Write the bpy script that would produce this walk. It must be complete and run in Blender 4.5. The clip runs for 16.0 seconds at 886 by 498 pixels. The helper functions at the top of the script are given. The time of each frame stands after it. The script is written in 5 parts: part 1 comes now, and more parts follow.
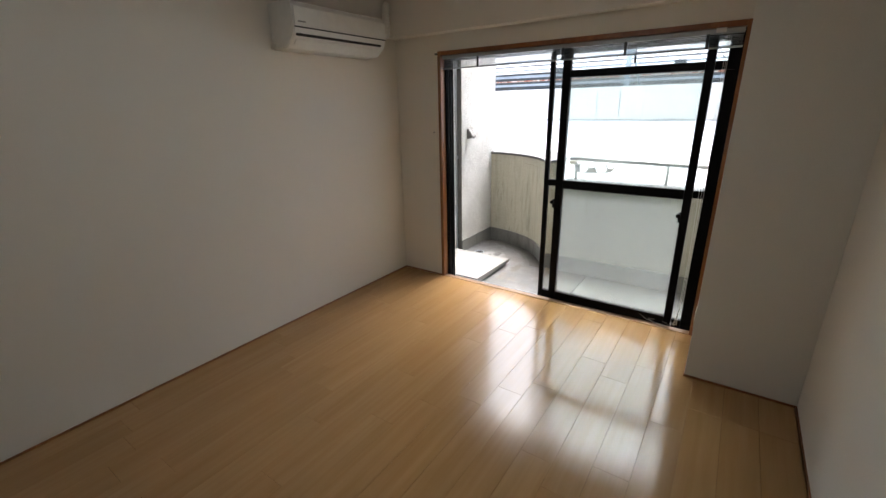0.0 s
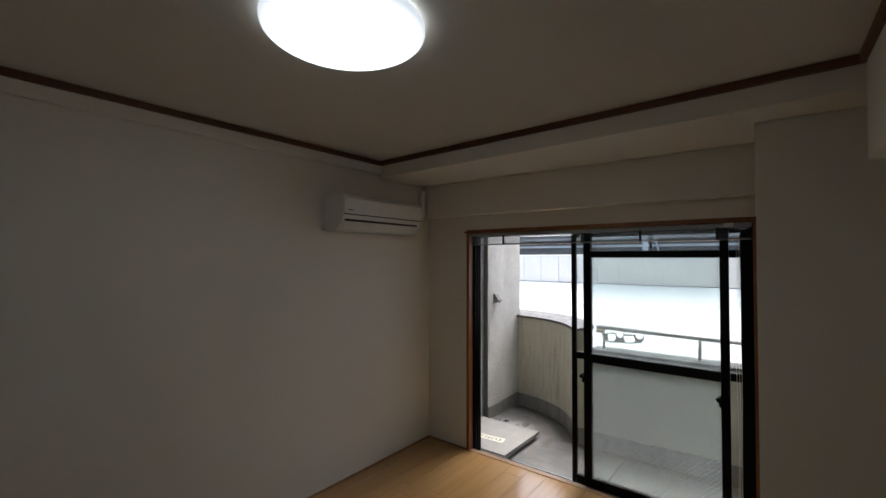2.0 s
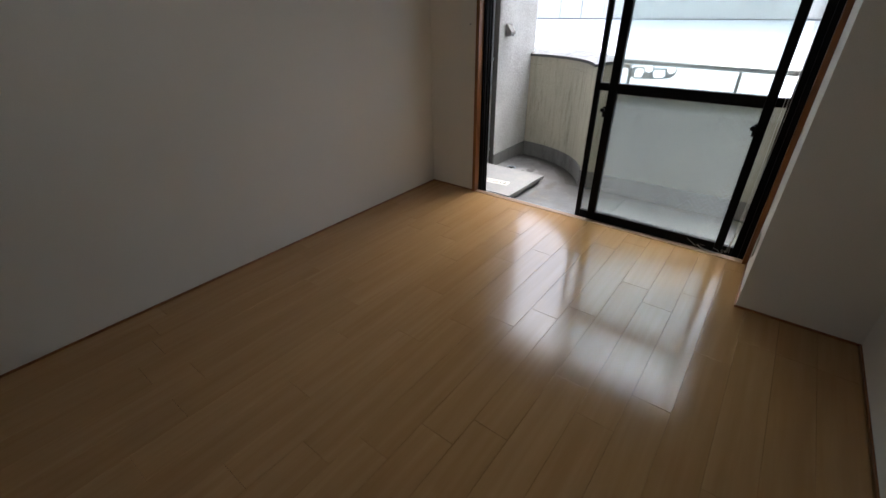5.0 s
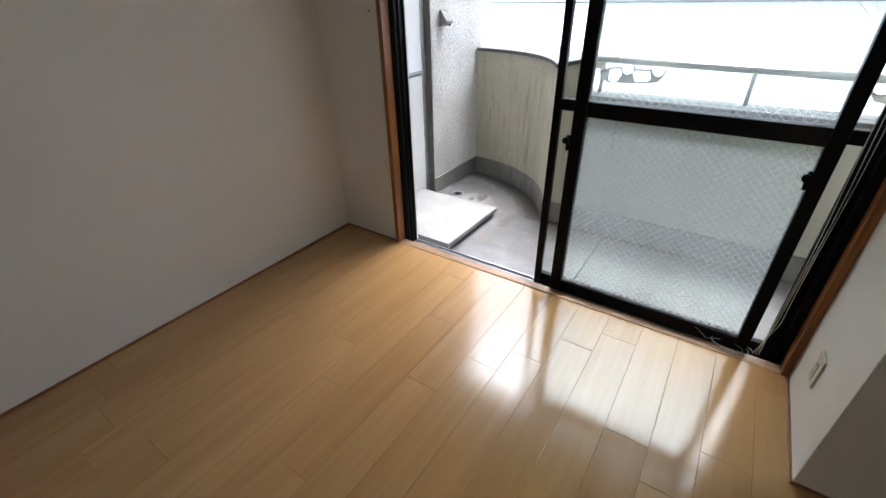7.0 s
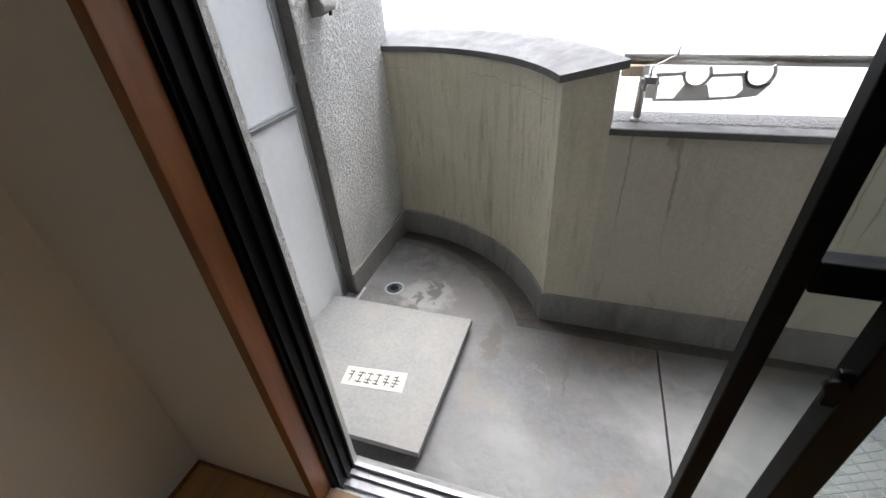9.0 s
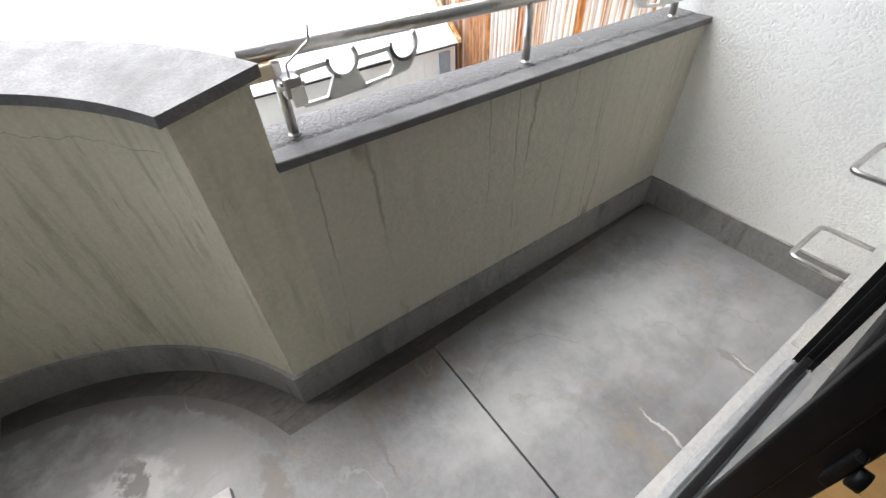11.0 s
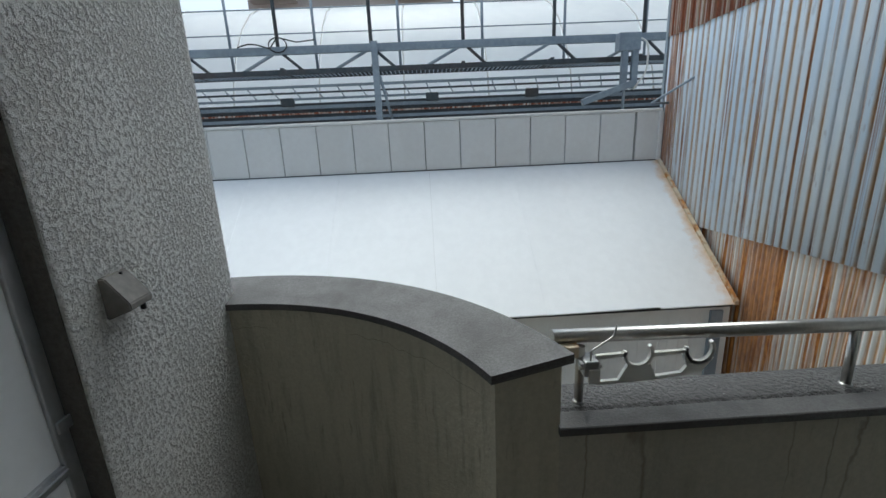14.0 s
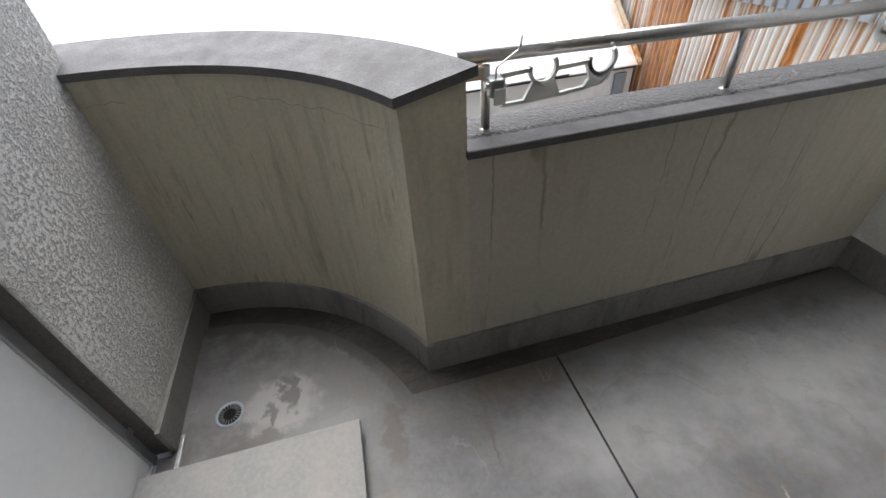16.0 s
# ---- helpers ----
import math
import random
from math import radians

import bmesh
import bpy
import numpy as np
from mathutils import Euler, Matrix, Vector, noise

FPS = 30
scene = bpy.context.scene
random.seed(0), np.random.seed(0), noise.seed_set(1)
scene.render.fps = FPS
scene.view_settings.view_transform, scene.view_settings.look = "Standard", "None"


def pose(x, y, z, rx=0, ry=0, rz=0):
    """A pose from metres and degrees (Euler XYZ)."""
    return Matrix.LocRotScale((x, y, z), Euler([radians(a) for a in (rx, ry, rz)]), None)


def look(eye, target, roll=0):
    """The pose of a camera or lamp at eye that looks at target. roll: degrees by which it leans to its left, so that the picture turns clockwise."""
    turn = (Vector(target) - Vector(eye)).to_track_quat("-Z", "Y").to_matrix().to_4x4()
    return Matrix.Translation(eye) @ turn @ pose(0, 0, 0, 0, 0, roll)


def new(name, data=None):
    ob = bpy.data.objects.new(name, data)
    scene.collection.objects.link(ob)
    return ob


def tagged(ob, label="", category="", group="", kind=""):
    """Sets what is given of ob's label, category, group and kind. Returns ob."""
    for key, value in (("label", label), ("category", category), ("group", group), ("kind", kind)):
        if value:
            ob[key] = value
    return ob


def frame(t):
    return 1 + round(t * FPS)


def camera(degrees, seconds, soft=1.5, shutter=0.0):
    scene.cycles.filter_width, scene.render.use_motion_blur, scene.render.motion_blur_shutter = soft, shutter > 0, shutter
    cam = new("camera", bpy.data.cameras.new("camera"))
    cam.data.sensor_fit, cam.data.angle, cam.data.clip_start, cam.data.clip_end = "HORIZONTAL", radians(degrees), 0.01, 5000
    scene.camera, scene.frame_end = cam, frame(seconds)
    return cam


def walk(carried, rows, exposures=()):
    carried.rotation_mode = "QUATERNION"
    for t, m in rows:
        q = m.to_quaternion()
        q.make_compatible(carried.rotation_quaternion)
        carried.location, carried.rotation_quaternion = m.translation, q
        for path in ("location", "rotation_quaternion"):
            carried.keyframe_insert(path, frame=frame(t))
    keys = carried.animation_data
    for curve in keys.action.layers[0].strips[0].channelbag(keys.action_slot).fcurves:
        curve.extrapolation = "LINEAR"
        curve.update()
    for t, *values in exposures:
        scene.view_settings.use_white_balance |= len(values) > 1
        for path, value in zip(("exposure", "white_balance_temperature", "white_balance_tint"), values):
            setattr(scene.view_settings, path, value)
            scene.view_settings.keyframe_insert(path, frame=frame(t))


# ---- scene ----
cam = camera(92.9, 16.0)
PATH = [
    (0, (2.547, -3.025, 1.515), (1.468, -1.47, 0.87), -1.2),
    (0.5, (2.546, -3.034, 1.562), (1.416, -1.434, 1.154), -1.1),
    (1, (2.544, -3.05, 1.611), (1.385, -1.434, 1.403), 0.3),
    (1.5, (2.552, -3.057, 1.654), (1.33, -1.474, 1.602), -0.3),
    (2, (2.56, -3.073, 1.672), (1.331, -1.495, 1.717), 0.1),
    (2.5, (2.556, -3.06, 1.668), (1.334, -1.477, 1.629), 0.5),
    (3, (2.508, -3.051, 1.624), (1.303, -1.49, 1.294), 0.3),
    (3.5, (2.489, -3.046, 1.563), (1.319, -1.522, 1.007), 0.6),
    (4, (2.481, -3.04, 1.501), (1.347, -1.604, 0.694), 0.5),
    (6.3, (2.228, -2.300, 1.362), (1.180, -0.945, 0.324), -1.3),
    (6.5, (2.207, -2.146, 1.369), (1.177, -0.777, 0.337), -1.8),
    (7, (2.025, -1.780, 1.367), (1.054, -0.373, 0.329), -1.2),
    (7.5, (1.735, -1.447, 1.350), (0.751, -0.068, 0.286), -0.6),
    (8, (1.449, -1.083, 1.350), (0.656, 0.420, 0.297), -2.7),
    (8.2, (1.356, -0.955, 1.336), (0.568, 0.559, 0.292), -3.4),
    (10.3, (0.888, 0.160, 1.296), (1.201, 1.578, -0.079), -3.5),
    (10.5, (0.918, 0.186, 1.298), (1.385, 1.548, -0.089), -3.2),
    (11, (0.986, 0.172, 1.302), (1.795, 1.393, -0.059), -2.5),
    (11.5, (1.037, 0.138, 1.32), (2.08, 1.276, 0.049), -2.2),
    (12, (1.049, 0.112, 1.404), (2.186, 1.421, 0.407), -2.8),
    (12.5, (1.002, 0.119, 1.494), (1.971, 1.71, 0.764), -2.9),
    (13, (0.928, 0.138, 1.545), (1.545, 1.962, 1.005), -3.5),
    (13.5, (0.876, 0.149, 1.585), (1.159, 2.071, 1.109), -3.2),
    (14, (0.824, 0.153, 1.563), (0.883, 2.085, 1.047), -2.6),
    (14.5, (0.804, 0.150, 1.514), (0.813, 2.023, 0.811), -2.4),
    (15, (0.802, 0.148, 1.431), (0.871, 1.895, 0.459), -2.3),
    (15.5, (0.799, 0.147, 1.379), (0.904, 1.738, 0.172), -2.7),
    (16, (0.849, 0.118, 1.327), (1.165, 1.61, 0.034), -4.3),
]
EXPOSURES = [(0.0, 3.15, 6250, 9), (0.5, 2.85, 6200, 9), (1.5, 2.2, 6200, 9), (2.5, 2.05, 6150, 9), (4.0, 2.1, 5900, 9), (6.5, 3.1, 5850, 9), (7.2, 2.8, 5800, 9), (8.0, 2.25, 5850, 9),
             (10.5, 2.4, 6080, 8), (11.5, 2.45, 6050, 8), (12.0, 2.35, 6050, 8), (12.5, 1.67, 5950, 4), (13.0, 1.1, 5850, 0), (13.5, 0.7, 5850, 0), (14.0, 0.4, 5850, 0),
             (14.5, 0.15, 5800, 2), (15.0, 0.1, 5850, 3), (15.5, 0.7, 5950, 6), (16.0, 1.65, 6050, 9)]
walk(cam, [(t, look(eye, target, roll)) for t, eye, target, roll in PATH], EXPOSURES)

# ---- world and light: a bright overcast day, one ceiling lamp lit indoors ----
world = bpy.data.worlds.new("overcast_sky")
scene.world = world
world.use_nodes = True
wn, wl = world.node_tree.nodes, world.node_tree.links
sky = wn.new("ShaderNodeTexSky")
sky.sky_type, sky.sun_disc = "NISHITA", False
sky.sun_elevation, sky.sun_rotation = radians(66), radians(352)
sky.air_density, sky.dust_density = 1.0, 6.0
grey = wn.new("ShaderNodeHueSaturation")
grey.inputs["Saturation"].default_value = 0.6
wl.new(sky.outputs[0], grey.inputs["Color"])
wl.new(grey.outputs[0], wn["Background"].inputs[0])
wn["Background"].inputs[1].default_value = 0.15

sun = new("sun", bpy.data.lights.new("sun", "SUN"))
sun.data.energy, sun.data.angle, sun.data.color = 0.4, radians(50), (1.0, 0.99, 0.97)
sun.matrix_world = look((-0.57, 4.03, 9.13), (0, 0, 0))

LAMP = (1.438, -2.171)


# ---- materials ----
def nodes_of(name):
    m = bpy.data.materials.new(name)
    m.use_nodes = True
    return m, m.node_tree.nodes, m.node_tree.links, m.node_tree.nodes["Principled BSDF"]


def coords(nodes, links, scale, offset_random=False):
    """World coordinates, stretched by scale; with a random shift per object if asked."""
    geo = nodes.new("ShaderNodeNewGeometry")
    src = geo.outputs["Position"]
    if offset_random:
        info = nodes.new("ShaderNodeObjectInfo")
        mul = nodes.new("ShaderNodeMath")
        mul.operation, mul.inputs[1].default_value = "MULTIPLY", 37.0
        add = nodes.new("ShaderNodeVectorMath")
        links.new(info.outputs["Random"], mul.inputs[0])
        links.new(src, add.inputs[0])
        links.new(mul.outputs[0], add.inputs[1])
        src = add.outputs[0]
    mp = nodes.new("ShaderNodeMapping")
    mp.inputs["Scale"].default_value = scale
    links.new(src, mp.inputs["Vector"])
    return mp.outputs[0]


def noise_of(nodes, links, vec, scale=1.0, detail=4.0, rough=0.55, lo=0.35, hi=0.65):
    n = nodes.new("ShaderNodeTexNoise")
    n.inputs["Scale"].default_value, n.inputs["Detail"].default_value, n.inputs["Roughness"].default_value = scale, detail, rough
    links.new(vec, n.inputs["Vector"])
    r = nodes.new("ShaderNodeMapRange")
    r.inputs["From Min"].default_value, r.inputs["From Max"].default_value = lo, hi
    links.new(n.outputs["Fac"], r.inputs["Value"])
    return r.outputs[0]


def blend(nodes, links, fac, a, b, mode="MIX", amount=1.0):
    x = nodes.new("ShaderNodeMix")
    x.data_type, x.blend_type = "RGBA", mode
    if amount != 1.0:
        k = nodes.new("ShaderNodeMath")
        k.operation, k.inputs[1].default_value = "MULTIPLY", amount
        links.new(fac, k.inputs[0])
        fac = k.outputs[0]
    links.new(fac, x.inputs[0])
    for sock, v in ((x.inputs[6], a), (x.inputs[7], b)):
        if isinstance(v, tuple):
            sock.default_value = (*v, 1)
        else:
            links.new(v, sock)
    return x.outputs[2]


def bump_of(nodes, links, bsdf, height, dist, strength=1.0, prior=None):
    b = nodes.new("ShaderNodeBump")
    b.inputs["Distance"].default_value, b.inputs["Strength"].default_value = dist, strength
    links.new(height, b.inputs["Height"])
    if prior:
        links.new(prior, b.inputs["Normal"])
    links.new(b.outputs[0], bsdf.inputs["Normal"])
    return b.outputs[0]


def calc(nodes, links, op, a, b=0.0):
    """One sum on sockets or numbers."""
    k = nodes.new("ShaderNodeMath")
    k.operation = op
    for sock, v in zip(k.inputs, (a, b)):
        if isinstance(v, (int, float)):
            sock.default_value = v
        else:
            links.new(v, sock)
    return k.outputs[0]


def ramp(nodes, links, v, lo, hi):
    r = nodes.new("ShaderNodeMapRange")
    r.inputs["From Min"].default_value, r.inputs["From Max"].default_value = lo, hi
    links.new(v, r.inputs["Value"])
    return r.outputs[0]


def axes(nodes, links):
    geo, sep = nodes.new("ShaderNodeNewGeometry"), nodes.new("ShaderNodeSeparateXYZ")
    links.new(geo.outputs["Position"], sep.inputs[0])
    return sep.outputs


def wavy(nodes, links, scale, wobble, size):
    """World coordinates that wobble a little sideways, then are stretched."""
    geo, n = nodes.new("ShaderNodeNewGeometry"), nodes.new("ShaderNodeTexNoise")
    n.inputs["Scale"].default_value, n.inputs["Detail"].default_value = wobble, 3.0
    links.new(geo.outputs["Position"], n.inputs["Vector"])
    off, mul, add = nodes.new("ShaderNodeVectorMath"), nodes.new("ShaderNodeVectorMath"), nodes.new("ShaderNodeVectorMath")
    off.operation, off.inputs[1].default_value = "SUBTRACT", (0.5, 0.5, 0.5)
    mul.operation, mul.inputs[1].default_value = "MULTIPLY", (size, size, size)
    links.new(n.outputs["Color"], off.inputs[0])
    links.new(off.outputs[0], mul.inputs[0])
    links.new(geo.outputs["Position"], add.inputs[0])
    links.new(mul.outputs[0], add.inputs[1])
    mp = nodes.new("ShaderNodeMapping")
    mp.inputs["Scale"].default_value = scale
    links.new(add.outputs[0], mp.inputs["Vector"])
    return mp.outputs[0]


def contour(nodes, links, vec, level, width, detail=2.0):
    """Thin lines where a noise field crosses a level."""
    n = nodes.new("ShaderNodeTexNoise")
    n.inputs["Scale"].default_value, n.inputs["Detail"].default_value = 1.0, detail
    links.new(vec, n.inputs["Vector"])
    d = calc(nodes, links, "ABSOLUTE", calc(nodes, links, "SUBTRACT", n.outputs["Fac"], level))
    return ramp(nodes, links, d, width, width * 0.15)


def spot(nodes, links, x, y, rx, ry, ragged=0.5):
    """A ragged stain on a floor, full in its middle."""
    ax = axes(nodes, links)
    u = calc(nodes, links, "DIVIDE", calc(nodes, links, "SUBTRACT", ax[0], x), rx)
    v = calc(nodes, links, "DIVIDE", calc(nodes, links, "SUBTRACT", ax[1], y), ry)
    r = calc(nodes, links, "SQRT", calc(nodes, links, "ADD", calc(nodes, links, "MULTIPLY", u, u), calc(nodes, links, "MULTIPLY", v, v)))
    w = noise_of(nodes, links, coords(nodes, links, (9, 9, 9)), detail=7, rough=0.65, lo=0.25, hi=0.75)
    return ramp(nodes, links, calc(nodes, links, "ADD", r, calc(nodes, links, "MULTIPLY", w, ragged)), 1.0 + ragged * 0.45, 0.55 + ragged * 0.35)


def smear(nodes, links, x, y, rx, ry, size=0.10):
    """A floor patch, such as a dried water mark, with a frayed, curling outline."""
    geo, n = nodes.new("ShaderNodeNewGeometry"), nodes.new("ShaderNodeTexNoise")
    n.inputs["Scale"].default_value, n.inputs["Detail"].default_value, n.inputs["Roughness"].default_value = 13.0, 6.0, 0.6
    links.new(geo.outputs["Position"], n.inputs["Vector"])
    off, mul, add, sep = (nodes.new("ShaderNodeVectorMath"), nodes.new("ShaderNodeVectorMath"), nodes.new("ShaderNodeVectorMath"), nodes.new("ShaderNodeSeparateXYZ"))
    off.operation, off.inputs[1].default_value = "SUBTRACT", (0.5, 0.5, 0.5)
    mul.operation, mul.inputs[1].default_value = "MULTIPLY", (size * 2, size * 2, 0.0)
    links.new(n.outputs["Color"], off.inputs[0])
    links.new(off.outputs[0], mul.inputs[0])
    links.new(geo.outputs["Position"], add.inputs[0])
    links.new(mul.outputs[0], add.inputs[1])
    links.new(add.outputs[0], sep.inputs[0])
    u = calc(nodes, links, "DIVIDE", calc(nodes, links, "SUBTRACT", sep.outputs[0], x), rx)
    v = calc(nodes, links, "DIVIDE", calc(nodes, links, "SUBTRACT", sep.outputs[1], y), ry)
    r = calc(nodes, links, "SQRT", calc(nodes, links, "ADD", calc(nodes, links, "MULTIPLY", u, u), calc(nodes, links, "MULTIPLY", v, v)))
    wide = min(rx, ry) > 0.14
    return ramp(nodes, links, r, 1.5 if wide else 1.15, 0.2 if wide else 0.7)


def surface(name, a, b, rough, metal=0.0, fine=(60, 60, 60), coarse=(2, 2, 2), stain=None, amount=0.5, bump=0.0, rnd=False, spec=0.5, rough_var=0.0, coat=0.0):
    """A surface of two close colours mixed by a fine grain, with broad stains and fine relief."""
    m, n, l, p = nodes_of(name)
    f = noise_of(n, l, coords(n, l, fine, rnd))
    col = blend(n, l, f, a, b)
    if stain:
        c = noise_of(n, l, coords(n, l, coarse, rnd), detail=6, lo=0.45, hi=0.75)
        col = blend(n, l, c, col, stain, amount=amount)
    l.new(col, p.inputs["Base Color"])
    p.inputs["Roughness"].default_value, p.inputs["Metallic"].default_value = rough, metal
    p.inputs["Specular IOR Level"].default_value = spec
    p.inputs["Coat Weight"].default_value = coat
    if rough_var:
        g = noise_of(n, l, coords(n, l, tuple(3 * k for k in coarse)), detail=3)
        r = n.new("ShaderNodeMapRange")
        r.inputs["To Min"].default_value, r.inputs["To Max"].default_value = rough - rough_var, rough + rough_var
        l.new(g, r.inputs["Value"])
        l.new(r.outputs[0], p.inputs["Roughness"])
    if bump:
        bump_of(n, l, p, f, bump)
    return m


def speckled(name, a, b, rough, **more):
    """A mortar surface with pale grains of aggregate that show through."""
    m = surface(name, a, b, rough, **more)
    n, l, p = m.node_tree.nodes, m.node_tree.links, m.node_tree.nodes["Principled BSDF"]
    old = p.inputs["Base Color"].links[0].from_socket
    grain = noise_of(n, l, coords(n, l, (125, 125, 125)), detail=1, lo=0.70, hi=0.74)
    where = noise_of(n, l, coords(n, l, (4, 4, 4)), detail=3, lo=0.42, hi=0.62)
    both = n.new("ShaderNodeMath")
    both.operation = "MULTIPLY"
    l.new(grain, both.inputs[0])
    l.new(where, both.inputs[1])
    l.new(blend(n, l, both.outputs[0], old, (0.72, 0.71, 0.70)), p.inputs["Base Color"])
    return m


def translucent(name, a, b, rough, **more):
    """Milky sheet that lets daylight through."""
    m = surface(name, a, b, rough, **more)
    n, l, p = m.node_tree.nodes, m.node_tree.links, m.node_tree.nodes["Principled BSDF"]
    t, mix = n.new("ShaderNodeBsdfTranslucent"), n.new("ShaderNodeMixShader")
    l.new(p.inputs["Base Color"].links[0].from_socket, t.inputs["Color"])
    mix.inputs[0].default_value = 0.6
    l.new(p.outputs[0], mix.inputs[1])
    l.new(t.outputs[0], mix.inputs[2])
    l.new(mix.outputs[0], n["Material Output"].inputs["Surface"])
    return m


def stucco(name, a, b, cell, dist, island=0.5, stain=(0.3, 0.28, 0.24), amount=0.3, uneven=0.0, detail=2.5, rough=0.5):
    """Sprayed plaster: flattened islands above a grainy ground, more of them in some areas than in others."""
    m, n, l, p = nodes_of(name)
    tex = n.new("ShaderNodeTexNoise")
    tex.inputs["Scale"].default_value, tex.inputs["Detail"].default_value, tex.inputs["Roughness"].default_value = 1.0, detail, rough
    l.new(coords(n, l, (cell, cell, cell)), tex.inputs["Vector"])
    field = tex.outputs["Fac"]
    if uneven:
        broad = noise_of(n, l, coords(n, l, (3.4, 3.4, 3.0)), detail=3, lo=0.3, hi=0.7)
        field = calc(n, l, "ADD", field, calc(n, l, "MULTIPLY", calc(n, l, "SUBTRACT", broad, 0.5), uneven))
    isl = ramp(n, l, field, island - 0.07, island + 0.05)
    grain = noise_of(n, l, coords(n, l, (cell * 5, cell * 5, cell * 5)), 1.0, 3)
    col = blend(n, l, isl, b, a)
    wide = noise_of(n, l, coords(n, l, (1.3, 1.3, 0.8)), 1.0, 6, 0.6, 0.45, 0.8)
    col = blend(n, l, wide, col, stain, amount=amount)
    l.new(col, p.inputs["Base Color"])
    p.inputs["Roughness"].default_value = 0.85
    first = bump_of(n, l, p, grain, dist * 0.25)
    bump_of(n, l, p, isl, dist, 1.0, first)
    return m


def streaked(name, base, base2, streak, streak2, dense=22.0, amount=0.6, bump=0.0015, rough=0.85, lines=0.0, crack=False):
    """Painted render with fine wavering rain streaks, a few long dark runs and hairline cracks."""
    m, n, l, p = nodes_of(name)
    f = noise_of(n, l, coords(n, l, (70, 70, 70)), detail=3)
    col = blend(n, l, f, base, base2)
    wide = noise_of(n, l, coords(n, l, (1.5, 1.5, 1.5)), detail=6, lo=0.4, hi=0.75)
    col = blend(n, l, wide, col, streak2, amount=0.5)
    s1 = noise_of(n, l, wavy(n, l, (dense, dense, 2.4), 14.0, 0.016), detail=6, rough=0.6, lo=0.48, hi=0.74)
    mask = noise_of(n, l, coords(n, l, (2.6, 2.6, 1.6)), detail=4, lo=0.40, hi=0.60)
    col = blend(n, l, calc(n, l, "MULTIPLY", s1, mask), col, streak, amount=amount)
    s2 = noise_of(n, l, wavy(n, l, (dense * 2.6, dense * 2.6, 5.0), 20.0, 0.012), detail=4, rough=0.6, lo=0.58, hi=0.70)
    mask2 = noise_of(n, l, coords(n, l, (5, 5, 3.5)), detail=3, lo=0.45, hi=0.6)
    col = blend(n, l, calc(n, l, "MULTIPLY", s2, mask2), col, streak, amount=amount * 0.8)
    if lines:
        run = contour(n, l, wavy(n, l, (5.5, 5.5, 0.22), 16.0, 0.02), 0.52, 0.012)
        keep = noise_of(n, l, coords(n, l, (3.5, 3.5, 2.2)), detail=3, lo=0.42, hi=0.55)
        col = blend(n, l, calc(n, l, "MULTIPLY", run, keep), col, streak, amount=lines)
    if crack:
        z = axes(n, l)[2]
        wob = noise_of(n, l, coords(n, l, (9, 9, 0)), detail=6, lo=0.0, hi=1.0)
        d = calc(n, l, "ABSOLUTE", calc(n, l, "SUBTRACT", z, calc(n, l, "ADD", 0.80, calc(n, l, "MULTIPLY", wob, 0.085))))
        keep = noise_of(n, l, coords(n, l, (2.2, 2.2, 0)), detail=3, lo=0.44, hi=0.54)
        col = blend(n, l, calc(n, l, "MULTIPLY", ramp(n, l, d, 0.0017, 0.0005), keep), col, (0.12, 0.105, 0.08), amount=0.55)
    l.new(col, p.inputs["Base Color"])
    p.inputs["Roughness"].default_value = rough
    g = noise_of(n, l, coords(n, l, (28, 28, 28)), detail=5)
    pits = noise_of(n, l, coords(n, l, (95, 95, 95)), detail=3)
    bump_of(n, l, p, g, bump, 1.0, bump_of(n, l, p, pits, bump * 0.4))
    return m


